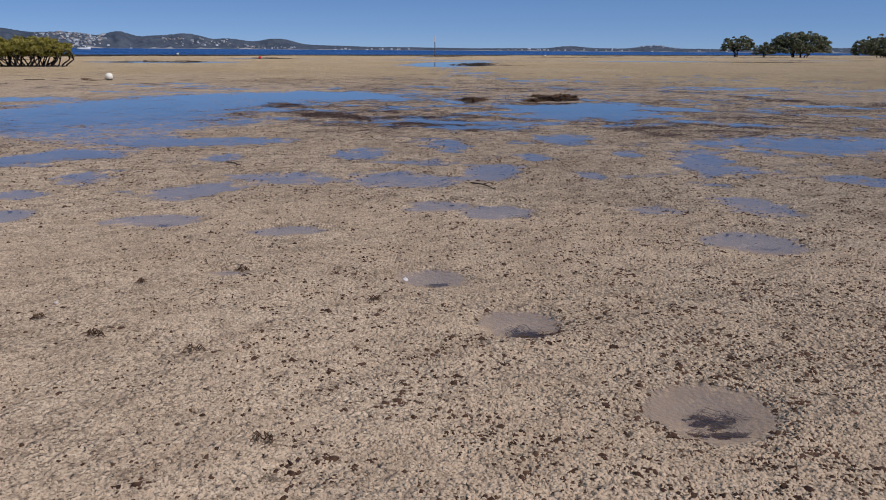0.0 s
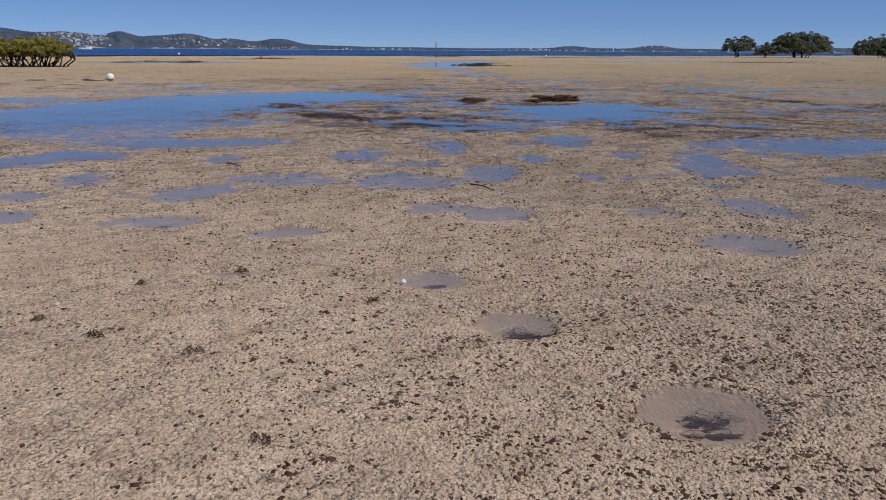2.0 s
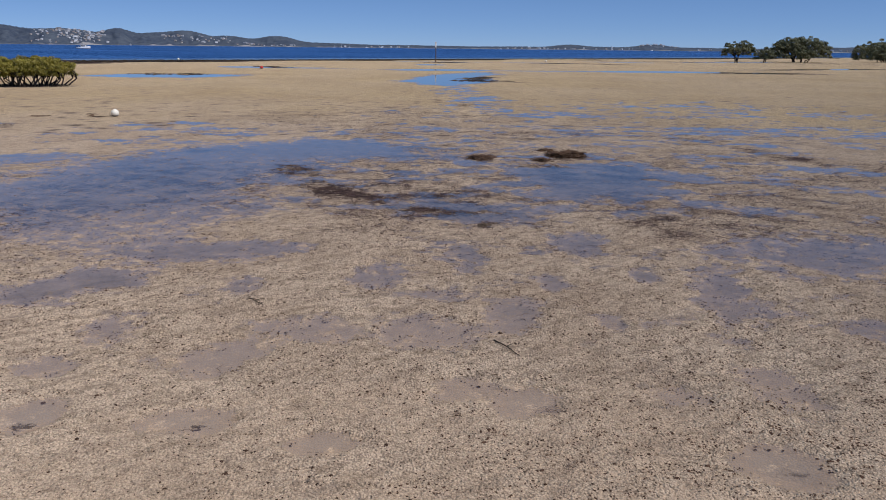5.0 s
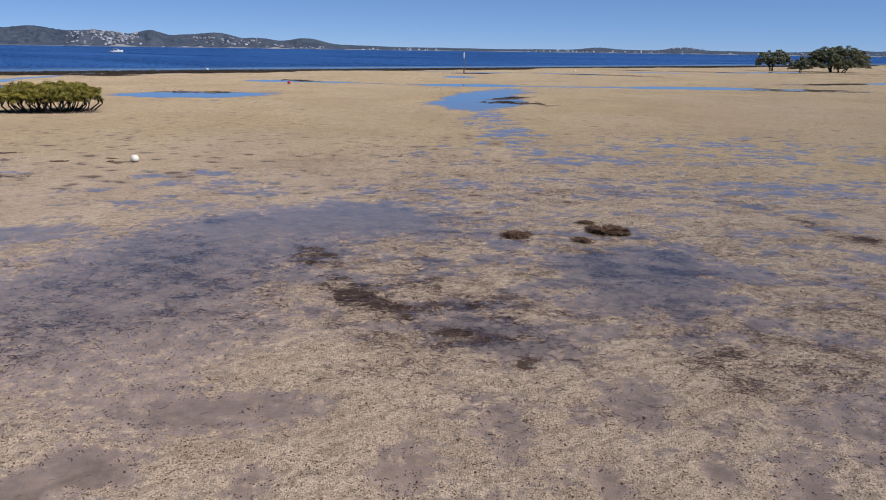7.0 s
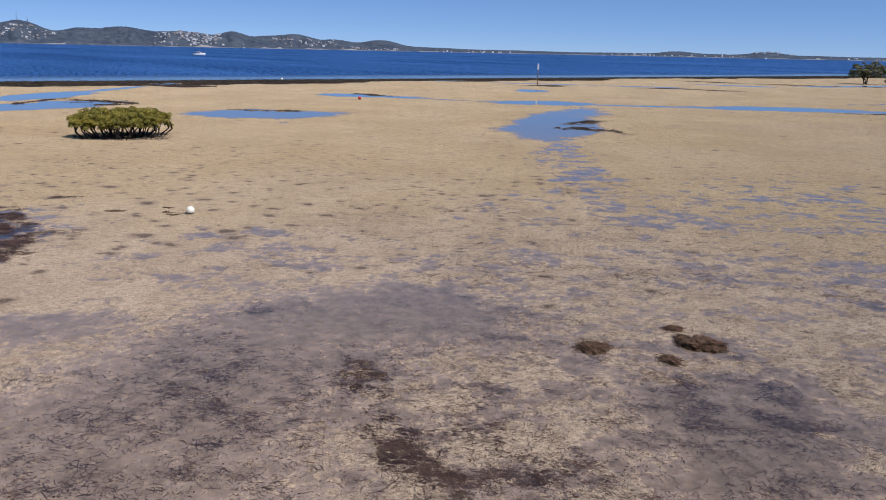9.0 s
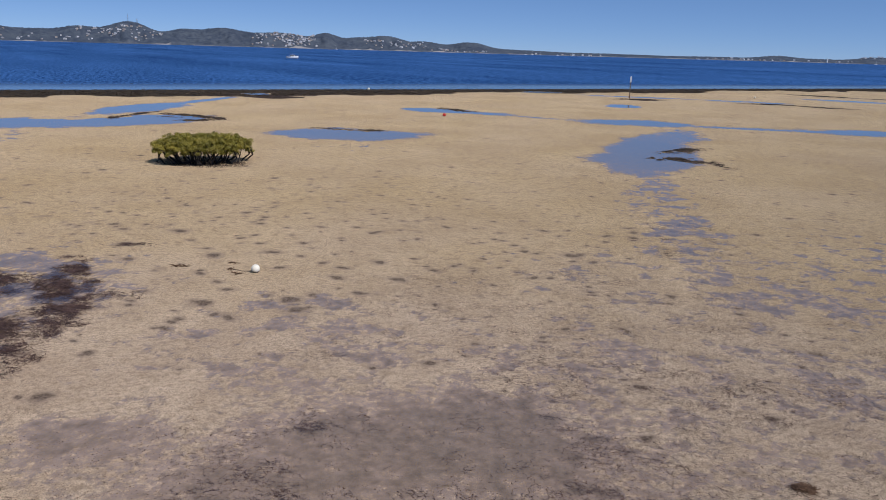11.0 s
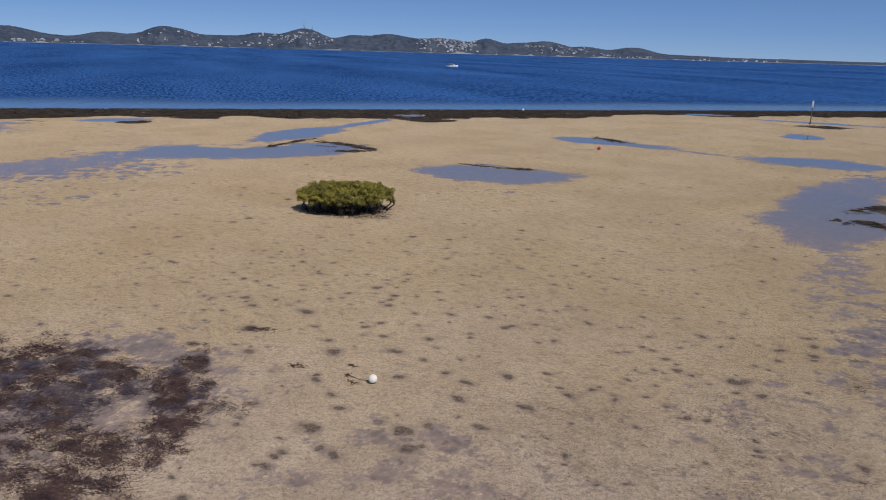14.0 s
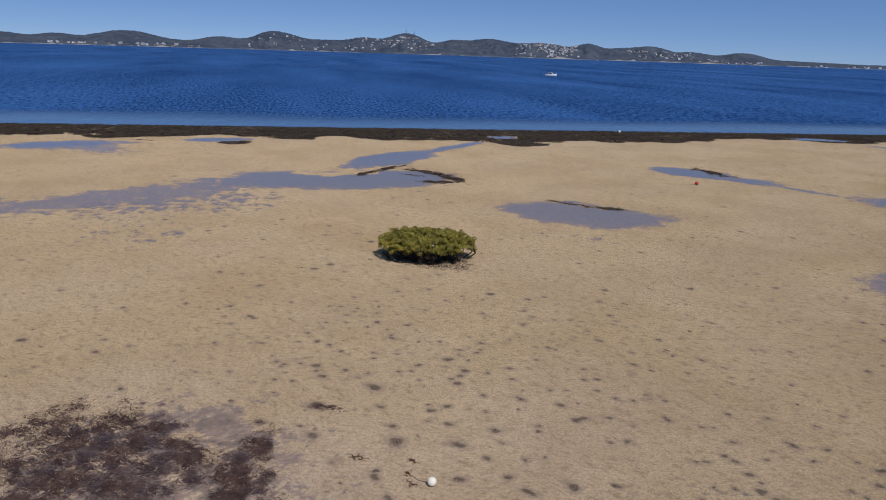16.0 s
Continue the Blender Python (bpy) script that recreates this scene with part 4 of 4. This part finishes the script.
motor_boat().matrix_basis = pose(-203, 400, 0, 0, 0, 12) @ Matrix.Diagonal((0.8, 0.8, 0.95, 1))


# ---- mangroves ----
def leaf_cloud(name, clumps, per, size, material, seed):
    """Many small leaves on the outsides of rounded clumps (x, y, z, radius)."""
    g = np.random.default_rng(seed)
    c = np.repeat(np.array(clumps), per, 0)
    n = len(c)
    d = g.normal(size=(n, 3))
    d /= np.linalg.norm(d, axis=1)[:, None]
    d[:, 2] = np.where(d[:, 2] < -0.35, -d[:, 2], d[:, 2])
    p = c[:, :3] + d * (c[:, 3] * g.uniform(0.35, 1.08, n) ** 0.6)[:, None] * np.array([1, 1, 0.8])
    normal = d + g.normal(size=(n, 3)) * 0.7 + np.array([0, 0, 0.5])
    normal /= np.linalg.norm(normal, axis=1)[:, None]
    side = np.cross(normal, g.normal(size=(n, 3)))
    side /= np.linalg.norm(side, axis=1)[:, None]
    up = np.cross(normal, side)
    L = (size * g.uniform(0.7, 1.3, n))[:, None]
    v = np.stack([p - up * L, p + side * L * 0.42 + normal * L * 0.12, p + up * L, p - side * L * 0.42 + normal * L * 0.12], 1).reshape(-1, 3)
    return mesh_of(name, v, np.arange(4 * n).reshape(-1, 4), material, False)


def mangrove(name, label, width, depth, height, foot, clump_r, count, per, leaf, stems, seed, material, low=0.38, at=(0, 0), turn=0):
    """A spreading mangrove: leaning stems that fork under a low domed crown."""
    g = random.Random(seed)
    ob = new(name)
    ob.matrix_basis = pose(at[0], at[1], 0, 0, 0, turn)
    clumps = []
    for k in range(count):
        a, rr = g.uniform(0, 2 * math.pi), math.sqrt(g.random())
        rim = 1 - rr ** 2.2
        x, y = width / 2 * rr * math.cos(a), depth / 2 * rr * math.sin(a)
        top = low * height + (height - low * height) * (0.45 + 0.55 * rim ** 0.45) * g.uniform(0.78, 1.0)
        bottom = height * low * (1.0 + 0.25 * g.random())
        z = g.random() ** 0.7 * (top - bottom) + bottom - clump_r * 0.6
        clumps.append((x, y, max(z, bottom), clump_r * g.uniform(0.65, 1.15)))
    me = leaf_cloud("crown", clumps, per, leaf, material, seed)
    crown = new("crown", me)
    crown.parent = ob
    for k in range(stems):
        a = 2 * math.pi * (k + g.uniform(-0.3, 0.3)) / stems
        bx, by = foot * width / 2 * math.cos(a) * g.uniform(0.3, 1), foot * depth / 2 * math.sin(a) * g.uniform(0.3, 1)
        bm = bmesh.new()
        r0 = height * g.uniform(0.016, 0.027)
        joint = Vector((bx * 1.25 + g.uniform(-1, 1) * 0.06 * width, by * 1.25, height * low * g.uniform(0.6, 0.95)))
        tube(bm, [(bx, by, -0.08), (bx * 1.05, by * 1.05, 0.06 * height), tuple(joint)], [r0 * 1.5, r0, r0 * 0.8], 7)
        for b in range(4):
            near = sorted(clumps, key=lambda q: (q[0] - joint.x) ** 2 + (q[1] - joint.y) ** 2)
            q = Vector(near[min(len(near) - 1, g.randrange(max(4, len(near) // stems)))][:3])
            mid = joint.lerp(q, 0.5) + Vector((g.uniform(-1, 1), g.uniform(-1, 1), g.uniform(-0.6, 0.4))) * 0.05 * height
            tube(bm, [tuple(joint), tuple(mid), tuple(q)], [r0 * 0.7, r0 * 0.45, r0 * 0.2], 5)
        part("trunk", bm, BARK, ob, "dark twisted mangrove stem")
    return tagged(ob, label, "mangrove")


mangrove("mangrove_bush", "low spreading olive-green mangrove bush on bare sand", 5.7, 3.9, 1.92, 0.84, 0.19, 760, 70, 0.052, 46, 5, LEAF, 0.32, (-26.0, 45.6), 34)
mangrove("mangrove_tree", "slender mangrove tree with an open airy crown", 7.6, 6.5, 5.3, 0.12, 0.5, 150, 90, 0.15, 4, 8, HAZEDLEAF, 0.28, (67.6, 184.5), 0)
mangrove("mangrove_tree", "broad domed mangrove tree at the water's edge", 13.6, 11.0, 6.4, 0.35, 0.62, 420, 80, 0.17, 7, 11, HAZEDLEAF, 0.14, (81.5, 182), 0)
mangrove("mangrove_tree", "small mangrove beside a broad domed one", 5.0, 4.6, 3.7, 0.15, 0.45, 90, 75, 0.15, 3, 13, HAZEDLEAF, 0.18, (72.8, 181), 0)
mangrove("mangrove_tree", "dark broad mangrove tree at the water's edge", 16.5, 12.0, 6.2, 0.35, 0.65, 430, 80, 0.18, 7, 17, HAZEDLEAF, 0.1, (111.5, 199), 0)


def litter(name, label, cx, cy, rx, ry, count, seed):
    """Fallen leaves and air roots on the sand under a mangrove."""
    g = np.random.default_rng(seed)
    a, r = g.uniform(0, 2 * np.pi, count), np.sqrt(g.random(count))
    x, y = cx + rx * r * np.cos(a), cy + ry * r * np.sin(a)
    z = flat_at(x, y)[0]
    h = g.uniform(0.03, 0.09, count)
    w = g.uniform(0.008, 0.018, count)
    t = g.uniform(0, np.pi, count)
    lx, ly = g.normal(0, 0.025, count), g.normal(0, 0.025, count)
    v = np.stack([np.stack([x - w * np.cos(t), y - w * np.sin(t), z - 0.01], -1), np.stack([x + w * np.cos(t), y + w * np.sin(t), z - 0.01], -1), np.stack([x - w * np.sin(t), y + w * np.cos(t), z - 0.01], -1), np.stack([x + lx, y + ly, z + h], -1)], 1).reshape(-1, 3)
    b = np.arange(count)[:, None] * 4
    f = np.concatenate([b + [0, 1, 3], b + [1, 2, 3], b + [2, 0, 3]])
    return tagged(new(name, mesh_of(name, v, f, BARK, False)), label, "air roots", kind="stuff")


litter("air_roots", "short dark air roots standing in the sand under mangroves", -26.1, 45.4, 2.8, 1.9, 2600, 3)


# ---- weed, pellets and crumbs ----
def blades(name, label, x, y, seed, length, width, material, lift=0.012):
    """Limp strands lying on the flat, each a wavy ribbon of four lengths that tapers to its end."""
    g = np.random.default_rng(seed)
    n = len(x)
    t = g.uniform(-0.9, 0.9, n) + np.where(g.random(n) < 0.5, 0, np.pi)
    L, W = length * g.uniform(0.5, 1.5, n), width * g.uniform(0.6, 1.3, n)
    z = np.maximum(flat_at(x, y)[0], -0.012) + 0.002
    p, rows = np.stack([x, y, z], -1), []
    for k, thin in enumerate((0.8, 1.1, 1.0, 0.8, 0.35)):
        side = np.stack([-np.sin(t), np.cos(t), 0.4 * g.normal(size=n)], -1) * (W * thin / 2)[:, None]
        rows += [p - side, p + side]
        t = t + g.normal(0, 0.75, n)
        p = p + np.stack([np.cos(t), np.sin(t), 0 * t], -1) * (L / 4)[:, None]
        p[:, 2] = z + lift * g.random(n) * (k < 3)
    v = np.stack(rows, 1).reshape(-1, 3)
    b = np.arange(n)[:, None] * 10
    f = np.concatenate([b + [2 * k, 2 * k + 1, 2 * k + 3, 2 * k + 2] for k in range(4)])
    return tagged(new(name, mesh_of(name, v, f, material, False)), label, "seagrass", kind="stuff")


def by_weed(x0, x1, y0, y1, tries, seed, floor_=0.25):
    """Places in a stretch of the flat, crowded where weed lies thick and tufted."""
    g = np.random.default_rng(seed)
    x, y = g.uniform(x0, x1, tries), g.uniform(y0, y1, tries)
    w = flat_at(x, y)[1]
    tuft = step(-0.25, 0.5, fbm(x / 0.45, y / 0.28, 95, 3, 0.6))
    keep = g.random(tries) < np.clip((w - 0.05) * (floor_ + 1.6 * tuft), 0, 1)
    return x[keep], y[keep]


x, y = by_weed(-10, 12, 10, 24, 430000, 21, 0.3)
blades("seagrass", "dark limp seagrass strands lying in shallow water", x, y, 22, 0.17, 0.0065, GRASS)
x, y = by_weed(-12, 10, 24, 36, 150000, 27, 0.3)
blades("seagrass", "fine dark seagrass flecks strewn over damp sand", x, y, 28, 0.13, 0.0065, GRASS)
x, y = by_weed(-24.5, -12.5, 17, 28.5, 210000, 23)
blades("seagrass", "dark purple-brown seagrass matted over a wet hollow", x, y, 24, 0.26, 0.011, GRASS)
x, y = by_weed(0.3, 3, 2.8, 7, 60000, 25)
blades("seagrass", "fine dark weed strands in the bottoms of feeding pits", x, y, 26, 0.06, 0.0022, GRASS, 0.003)
g = np.random.default_rng(29)
x, y = g.uniform(-60, 42, 60000), g.uniform(52, 135, 60000)
w = flat_at(x, y)[1]
k = (g.random(60000) < w) & (shore(x, y) < -14)
blades("seagrass", "dark seagrass tufts beside far ponds", x[k], y[k], 30, 0.5, 0.05, GRASS, 0.05)
u, v = -16 * g.random(26000) ** 0.8, g.uniform(-60, 300, 26000)
x, y = -88 + (v - u) / math.sqrt(2), 88 + (v + u) / math.sqrt(2)
k = g.random(26000) < flat_at(x, y)[1]
blades("seagrass", "dark olive bed of exposed seagrass along the water's edge", x[k], y[k], 31, 0.7, 0.09, BED, 0.10)
x, y = g.uniform(-11, 15, 9000), g.uniform(5, 26, 9000)
k = g.random(9000) < step(-0.1, 0.6, fbm(x / 1.7, y / 1.7, 97, 3)) * 0.8
blades("seagrass", "scattered single strands of dark seagrass on the sand", x[k], y[k], 33, 0.14, 0.005, GRASS)

TEMPLATE = np.array([(1, 0, 0), (0.1, 1, 0.1), (-1, 0.1, 0), (0, -1, -0.05), (0.05, 0, 0.9), (0.5, 0.5, 0.62), (-0.55, -0.45, 0.6)])
SIDES = np.array([(0, 1, 5), (1, 4, 5), (0, 5, 4), (1, 2, 4), (2, 6, 4), (2, 3, 6), (3, 4, 6), (3, 0, 4)])


def lumps(name, label, category, x, y, size, sink, material, seed, flatten=0.75):
    """Small crumbly lumps lying on the sand."""
    g = np.random.default_rng(seed)
    n = len(x)
    z = np.maximum(flat_at(x, y)[0], -0.004)
    t = g.uniform(0, 2 * np.pi, n)
    c, s = np.cos(t)[:, None], np.sin(t)[:, None]
    jig = 1 + 0.28 * g.normal(size=(n, 7))
    px, py, pz = (TEMPLATE[None, :, k] * jig for k in range(3))
    sx = g.uniform(0.75, 1.35, n)[:, None]
    S = size[:, None]
    v = np.stack([x[:, None] + S * (px * sx * c - py * s), y[:, None] + S * (px * sx * s + py * c), z[:, None] + S * flatten * (pz - sink)], -1).reshape(-1, 3)
    f = (np.arange(n)[:, None, None] * 7 + SIDES[None]).reshape(-1, 3)
    return tagged(new(name, mesh_of(name, v, f, material, True)), label, category, kind="stuff")


def fan(n, r0, r1, seed, power):
    """Places in front of the start, crowded near it."""
    g = np.random.default_rng(seed)
    a = np.radians(g.uniform(-36, 36, n))
    r = r0 + (r1 - r0) * g.random(n) ** power
    return 0.7 + r * np.sin(a), 0.6 + r * np.cos(a), g


x, y, g = fan(118000, 1.1, 5.8, 41, 1.0)
z = flat_at(x, y)[0]
k = (z > 0.006) & (g.random(len(x)) < 0.62 + 0.5 * fbm(x / 0.5, y / 0.35, 43, 2))
x, y = x[k], y[k]
lumps("sand_pellets", "tan pellets of worked sand packed over the flat", "sand pellets", x, y, g.uniform(0.0036, 0.0078, len(x)) * (0.72 + 0.28 * strewn_at(x, y)), 0.05, PELLET, 44, 1.0)

x, y, g = fan(185000, 1.1, 20.0, 45, 0.95)
z = flat_at(x, y)[0]
k = (z > np.where(y < 5.2, 0.002, -0.012)) & (g.random(len(x)) < (0.04 + 0.96 * strewn_at(x, y)) * (0.15 + 0.85 * step(-0.25, 0.35, fbm(x / 0.13, y / 0.13, 49, 2))))
x, y = x[k], y[k]
lumps("weed_crumbs", "dark brown crumbs of weed and mud strewn on the sand", "weed crumbs", x, y, g.uniform(0.0038, 0.0100, len(x)) * np.where(g.random(len(x)) < 0.08, 1.7, 1.0), 0.1, CRUMB, 50, 0.7)

# clumps of sand that stand out of the shallow water
x, y, g = fan(420000, 3.6, 22.0, 53, 0.8)
z = flat_at(x, y)[0]
k = (z > -0.013) & (z < 0.006) & (g.random(len(x)) < step(-0.014, -0.001, z) * (0.25 + 0.9 * step(-0.3, 0.4, fbm(x / 0.3, y / 0.22, 57, 3))))
x, y = x[k][:26000], y[k][:26000]
lumps("sand_clumps", "tan clumps of sand standing out of shallow water", "sand clumps", x, y, g.uniform(0.005, 0.0105, len(x)) * (0.8 + y / 40), 0.1, CLUMP, 58, 1.0)


# ---- single things on the flat ----
def ground_z(x, y):
    return float(flat_at(np.array([x]), np.array([y]))[0][0])


def weed_heap(label, x, y, sx, sy, h, turn, seed):
    """A heap of dead seagrass: a lumpy mound with loose strands round it."""
    ob = new("weed_heap")
    ob.matrix_basis = pose(x, y, max(0, ground_z(x, y)) - 0.01, 0, 0, turn)
    bm = bmesh.new()
    bmesh.ops.create_icosphere(bm, subdivisions=5, radius=1.0)
    noise.seed_set(seed)
    for v in bm.verts:
        p = v.co.copy()
        k = 1 + 0.38 * noise.fractal(p * 1.7 + Vector((seed, 0, 0)), 0.9, 2.0, 4) + 0.30 * noise.fractal(p * 6, 0.6, 2.0, 4)
        v.co = Vector((p.x * k * sx / 2, p.y * k * sy / 2, max(p.z, -0.05) * k * h * (1 + 0.5 * noise.noise(p * 4))))
    top = [v.co.copy() for v in bm.verts if v.co.z > 0.1 * h]
    part("mound", bm, WRACK, ob)
    g = random.Random(seed + 50)
    bm = bmesh.new()
    for _ in range(int(2600 * sx * sy) + 150):
        p, t, e = g.choice(top), g.uniform(0, 2 * math.pi), g.uniform(0.02, 0.055)
        d = Vector((math.cos(t), math.sin(t), g.uniform(-0.35, 0.35))) * e
        n = Vector((-d.y, d.x, 0)).normalized() * 0.0045
        p = p + Vector((0, 0, g.uniform(0.0, 0.022)))
        q = [bm.verts.new(c) for c in (p - d - n, p - d + n, p + d + n * 0.5 + Vector((0, 0, -0.008)), p + d - n * 0.5 + Vector((0, 0, -0.008)))]
        bm.faces.new(q)
    part("matting", bm, WRACK, ob, "limp brown blades matted over the heap", smooth=False)
    g = random.Random(seed)
    for _ in range(26):
        bm = bmesh.new()
        a, rr = g.uniform(0, 2 * math.pi), g.uniform(0.7, 1.15)
        px, py = sx / 2 * rr * math.cos(a), sy / 2 * rr * math.sin(a)
        t = g.uniform(0, 2 * math.pi)
        q = [(px + k * 0.06 * math.cos(t + 0.4 * k), py + k * 0.06 * math.sin(t + 0.4 * k), 0.018 + 0.02 * (k == 1)) for k in range(4)]
        tube(bm, q, [0.006, 0.007, 0.006, 0.003], 4)
        part("strand", bm, WRACK, ob)
    return tagged(ob, label, "seaweed heap", "heaps of dead seagrass")


weed_heap("dark brown heap of dead seagrass in shallow water", 3.05, 18.95, 0.95, 0.60, 0.10, -15, 3)
weed_heap("low flat mat of dead seagrass on the sand", 1.0, 18.35, 0.62, 0.52, 0.07, 10, 9)
weed_heap("small dark tuft of dead seagrass", 2.65, 19.65, 0.34, 0.26, 0.06, 5, 14)
weed_heap("small ragged scrap of dead seagrass", 2.38, 18.0, 0.28, 0.40, 0.06, 30, 21)


def float_buoy(name, label, x, y, r, material, tail):
    """A round mooring float with a collar, an eye and a loose rope."""
    ob = new(name)
    z = ground_z(x, y)
    ob.matrix_basis = pose(x, y, z)
    bm = bmesh.new()
    bmesh.ops.create_uvsphere(bm, u_segments=32, v_segments=18, radius=r, matrix=pose(0, 0, r * 0.93, 8, 5))
    part("ball", bm, material, ob)
    bm = bmesh.new()
    tube(bm, [(0, 0, -0.01), (0, 0, r * 0.12), (0, 0, r * 0.42)], [r * 0.42, r * 0.66, r * 0.915], 28)
    part("fouled_base", bm, STAIN, ob, "dark fouled underside")
    bm = bmesh.new()
    tube(bm, [(-r * 0.75, 0, r * 0.5), (-r * 1.1, 0.02, r * 0.5), (-r * 1.3, 0.02, r * 0.2)], [r * 0.14, r * 0.12, r * 0.1], 8)
    part("eye", bm, STAIN, ob, "dark rope eye")
    bm = bmesh.new()
    pts = [(-r * 1.25 + tail[0] * k / 8, tail[1] * k / 8 + 0.03 * math.sin(k * 1.3), 0.008 + (0.03 if k == 0 else 0)) for k in range(9)]
    tube(bm, pts, [0.009] * 9, 6)
    part("rope", bm, ROPE, ob, "thin weathered rope")
    return tagged(ob, label, "buoy")


float_buoy("mooring_buoy", "round white mooring buoy lying on the sand", -11.85, 27.08, 0.135, WHITE, (-0.62, -0.02))
float_buoy("mooring_buoy", "red mooring buoy stranded beside a shallow pond", -21.8, 83.9, 0.18, RED, (-2.4, -1.6))
float_buoy("mooring_buoy", "white mooring buoy at the water's edge", -46.8, 125.0, 0.2, WHITE, (-0.6, -0.3))
float_buoy("mooring_buoy", "pale mooring buoy on the weedy margin", 17.5, 151.5, 0.17, WHITE, (-0.6, -0.3))


def scrap(x, y, seed, size=0.13):
    g = random.Random(seed)
    ob = new("weed_scrap")
    ob.matrix_basis = pose(x, y, ground_z(x, y) + 0.004)
    for _ in range(9):
        bm = bmesh.new()
        t, b = g.uniform(0, 6.28), g.uniform(-0.7, 0.7)
        px, py = g.uniform(-1, 1) * size * 0.6, g.uniform(-1, 1) * size * 0.4
        q = [(px + k * size * 0.35 * math.cos(t + b * k), py + k * size * 0.35 * math.sin(t + b * k), 0.004 + 0.014 * (k == 1)) for k in range(4)]
        tube(bm, q, [0.06 * size, 0.07 * size, 0.06 * size, 0.02 * size], 4)
        part("frond", bm, WRACK, ob)
    return tagged(ob, "small dark scrap of stranded weed on the sand", "seaweed", "scraps of stranded weed")


for sx, sy, seed in ((-13.05, 27.72, 1), (-12.75, 27.17, 2), (-12.37, 26.76, 3), (-14.35, 26.9, 5), (-14.6, 26.8, 6), (-0.76, 3.61, 8), (-0.3, 3.47, 9), (0.13, 2.84, 10), (0.32, 4.09, 11), (-0.86, 4.28, 12), (-1.1, 3.8, 13), (-0.45, 4.58, 14)):
    scrap(sx, sy, seed, 0.17 if sx < -5 else 0.036)


def stick(x0, y0, x1, y1, r, label):
    ob = new("driftwood_stick")
    n = 7
    pts = []
    for k in range(n):
        f = k / (n - 1)
        px, py = x0 + (x1 - x0) * f, y0 + (y1 - y0) * f + 0.012 * math.sin(f * 7)
        pts.append((px, py, max(0, ground_z(px, py)) + r * 0.6 + 0.012 * math.sin(f * 3.1)))
    bm = bmesh.new()
    tube(bm, pts, [r * (1 - 0.55 * k / n) for k in range(n)], 7)
    part("shaft", bm, WOOD, ob)
    bm = bmesh.new()
    tube(bm, [pts[3], (pts[3][0] + 0.05, pts[3][1] + 0.03, pts[3][2] + 0.01), (pts[3][0] + 0.085, pts[3][1] + 0.045, pts[3][2] + 0.006)], [r * 0.6, r * 0.4, r * 0.2], 6)
    part("twig", bm, WOOD, ob)
    return tagged(ob, label, "stick")


stick(0.80, 7.20, 1.0, 6.86, 0.007, "thin dark driftwood stick lying on the sand")
stick(-1.66, 8.16, -1.46, 7.97, 0.006, "short dark twig lying on the sand")


def snail(x, y, r):
    """A small moon-snail shell: a coiled tapering tube."""
    ob = new("shell")
    ob.matrix_basis = pose(x, y, max(0, ground_z(x, y)) + r * 0.5, 20, 0, 35)
    bm = bmesh.new()
    pts, radii = [], []
    for k in range(30):
        f = k / 29
        a, q = f * 4.4 * math.pi, r * (0.08 + 0.5 * f ** 1.4)
        pts.append((q * math.cos(a), q * math.sin(a), r * (0.75 - 0.75 * f)))
        radii.append(r * (0.08 + 0.52 * f ** 1.3))
    tube(bm, pts, radii, 10)
    part("coil", bm, SHELL, ob)
    return tagged(ob, "small pale sea snail shell at a puddle's edge", "shell")


snail(0.43, 4.43, 0.017)
snail(-1.12, 3.98, 0.010)


def marker_post(x, y):
    """A timber channel post with a white board at its head."""
    ob = new("channel_post")
    ob.matrix_basis = pose(x, y, 0)
    bm = bmesh.new()
    tube(bm, [(0, 0, -0.5), (0.01, 0, 1.2), (0, 0.01, 2.5), (0.01, 0, 3.4)], [0.085, 0.08, 0.075, 0.07], 10)
    part("pole", bm, POSTWOOD, ob)
    bm = bmesh.new()
    box(bm, 0.26, 0.05, 0.9, pose(0, -0.10, 3.0), 0.015)
    part("board", bm, PAINT, ob, "white painted board", smooth=False)
    bm = bmesh.new()
    box(bm, 0.22, 0.22, 0.14, pose(0, 0, 3.48), 0.03)
    part("cap", bm, PAINT, ob, "white cap")
    bm = bmesh.new()
    tube(bm, [(0, 0, 0.02), (0, 0, 0.5)], [0.11, 0.09], 10)
    part("weed_collar", bm, WRACK, ob, "dark weed growing round the foot")
    return tagged(ob, "tall timber channel post with a white board", "post")


marker_post(-4.1, 136)
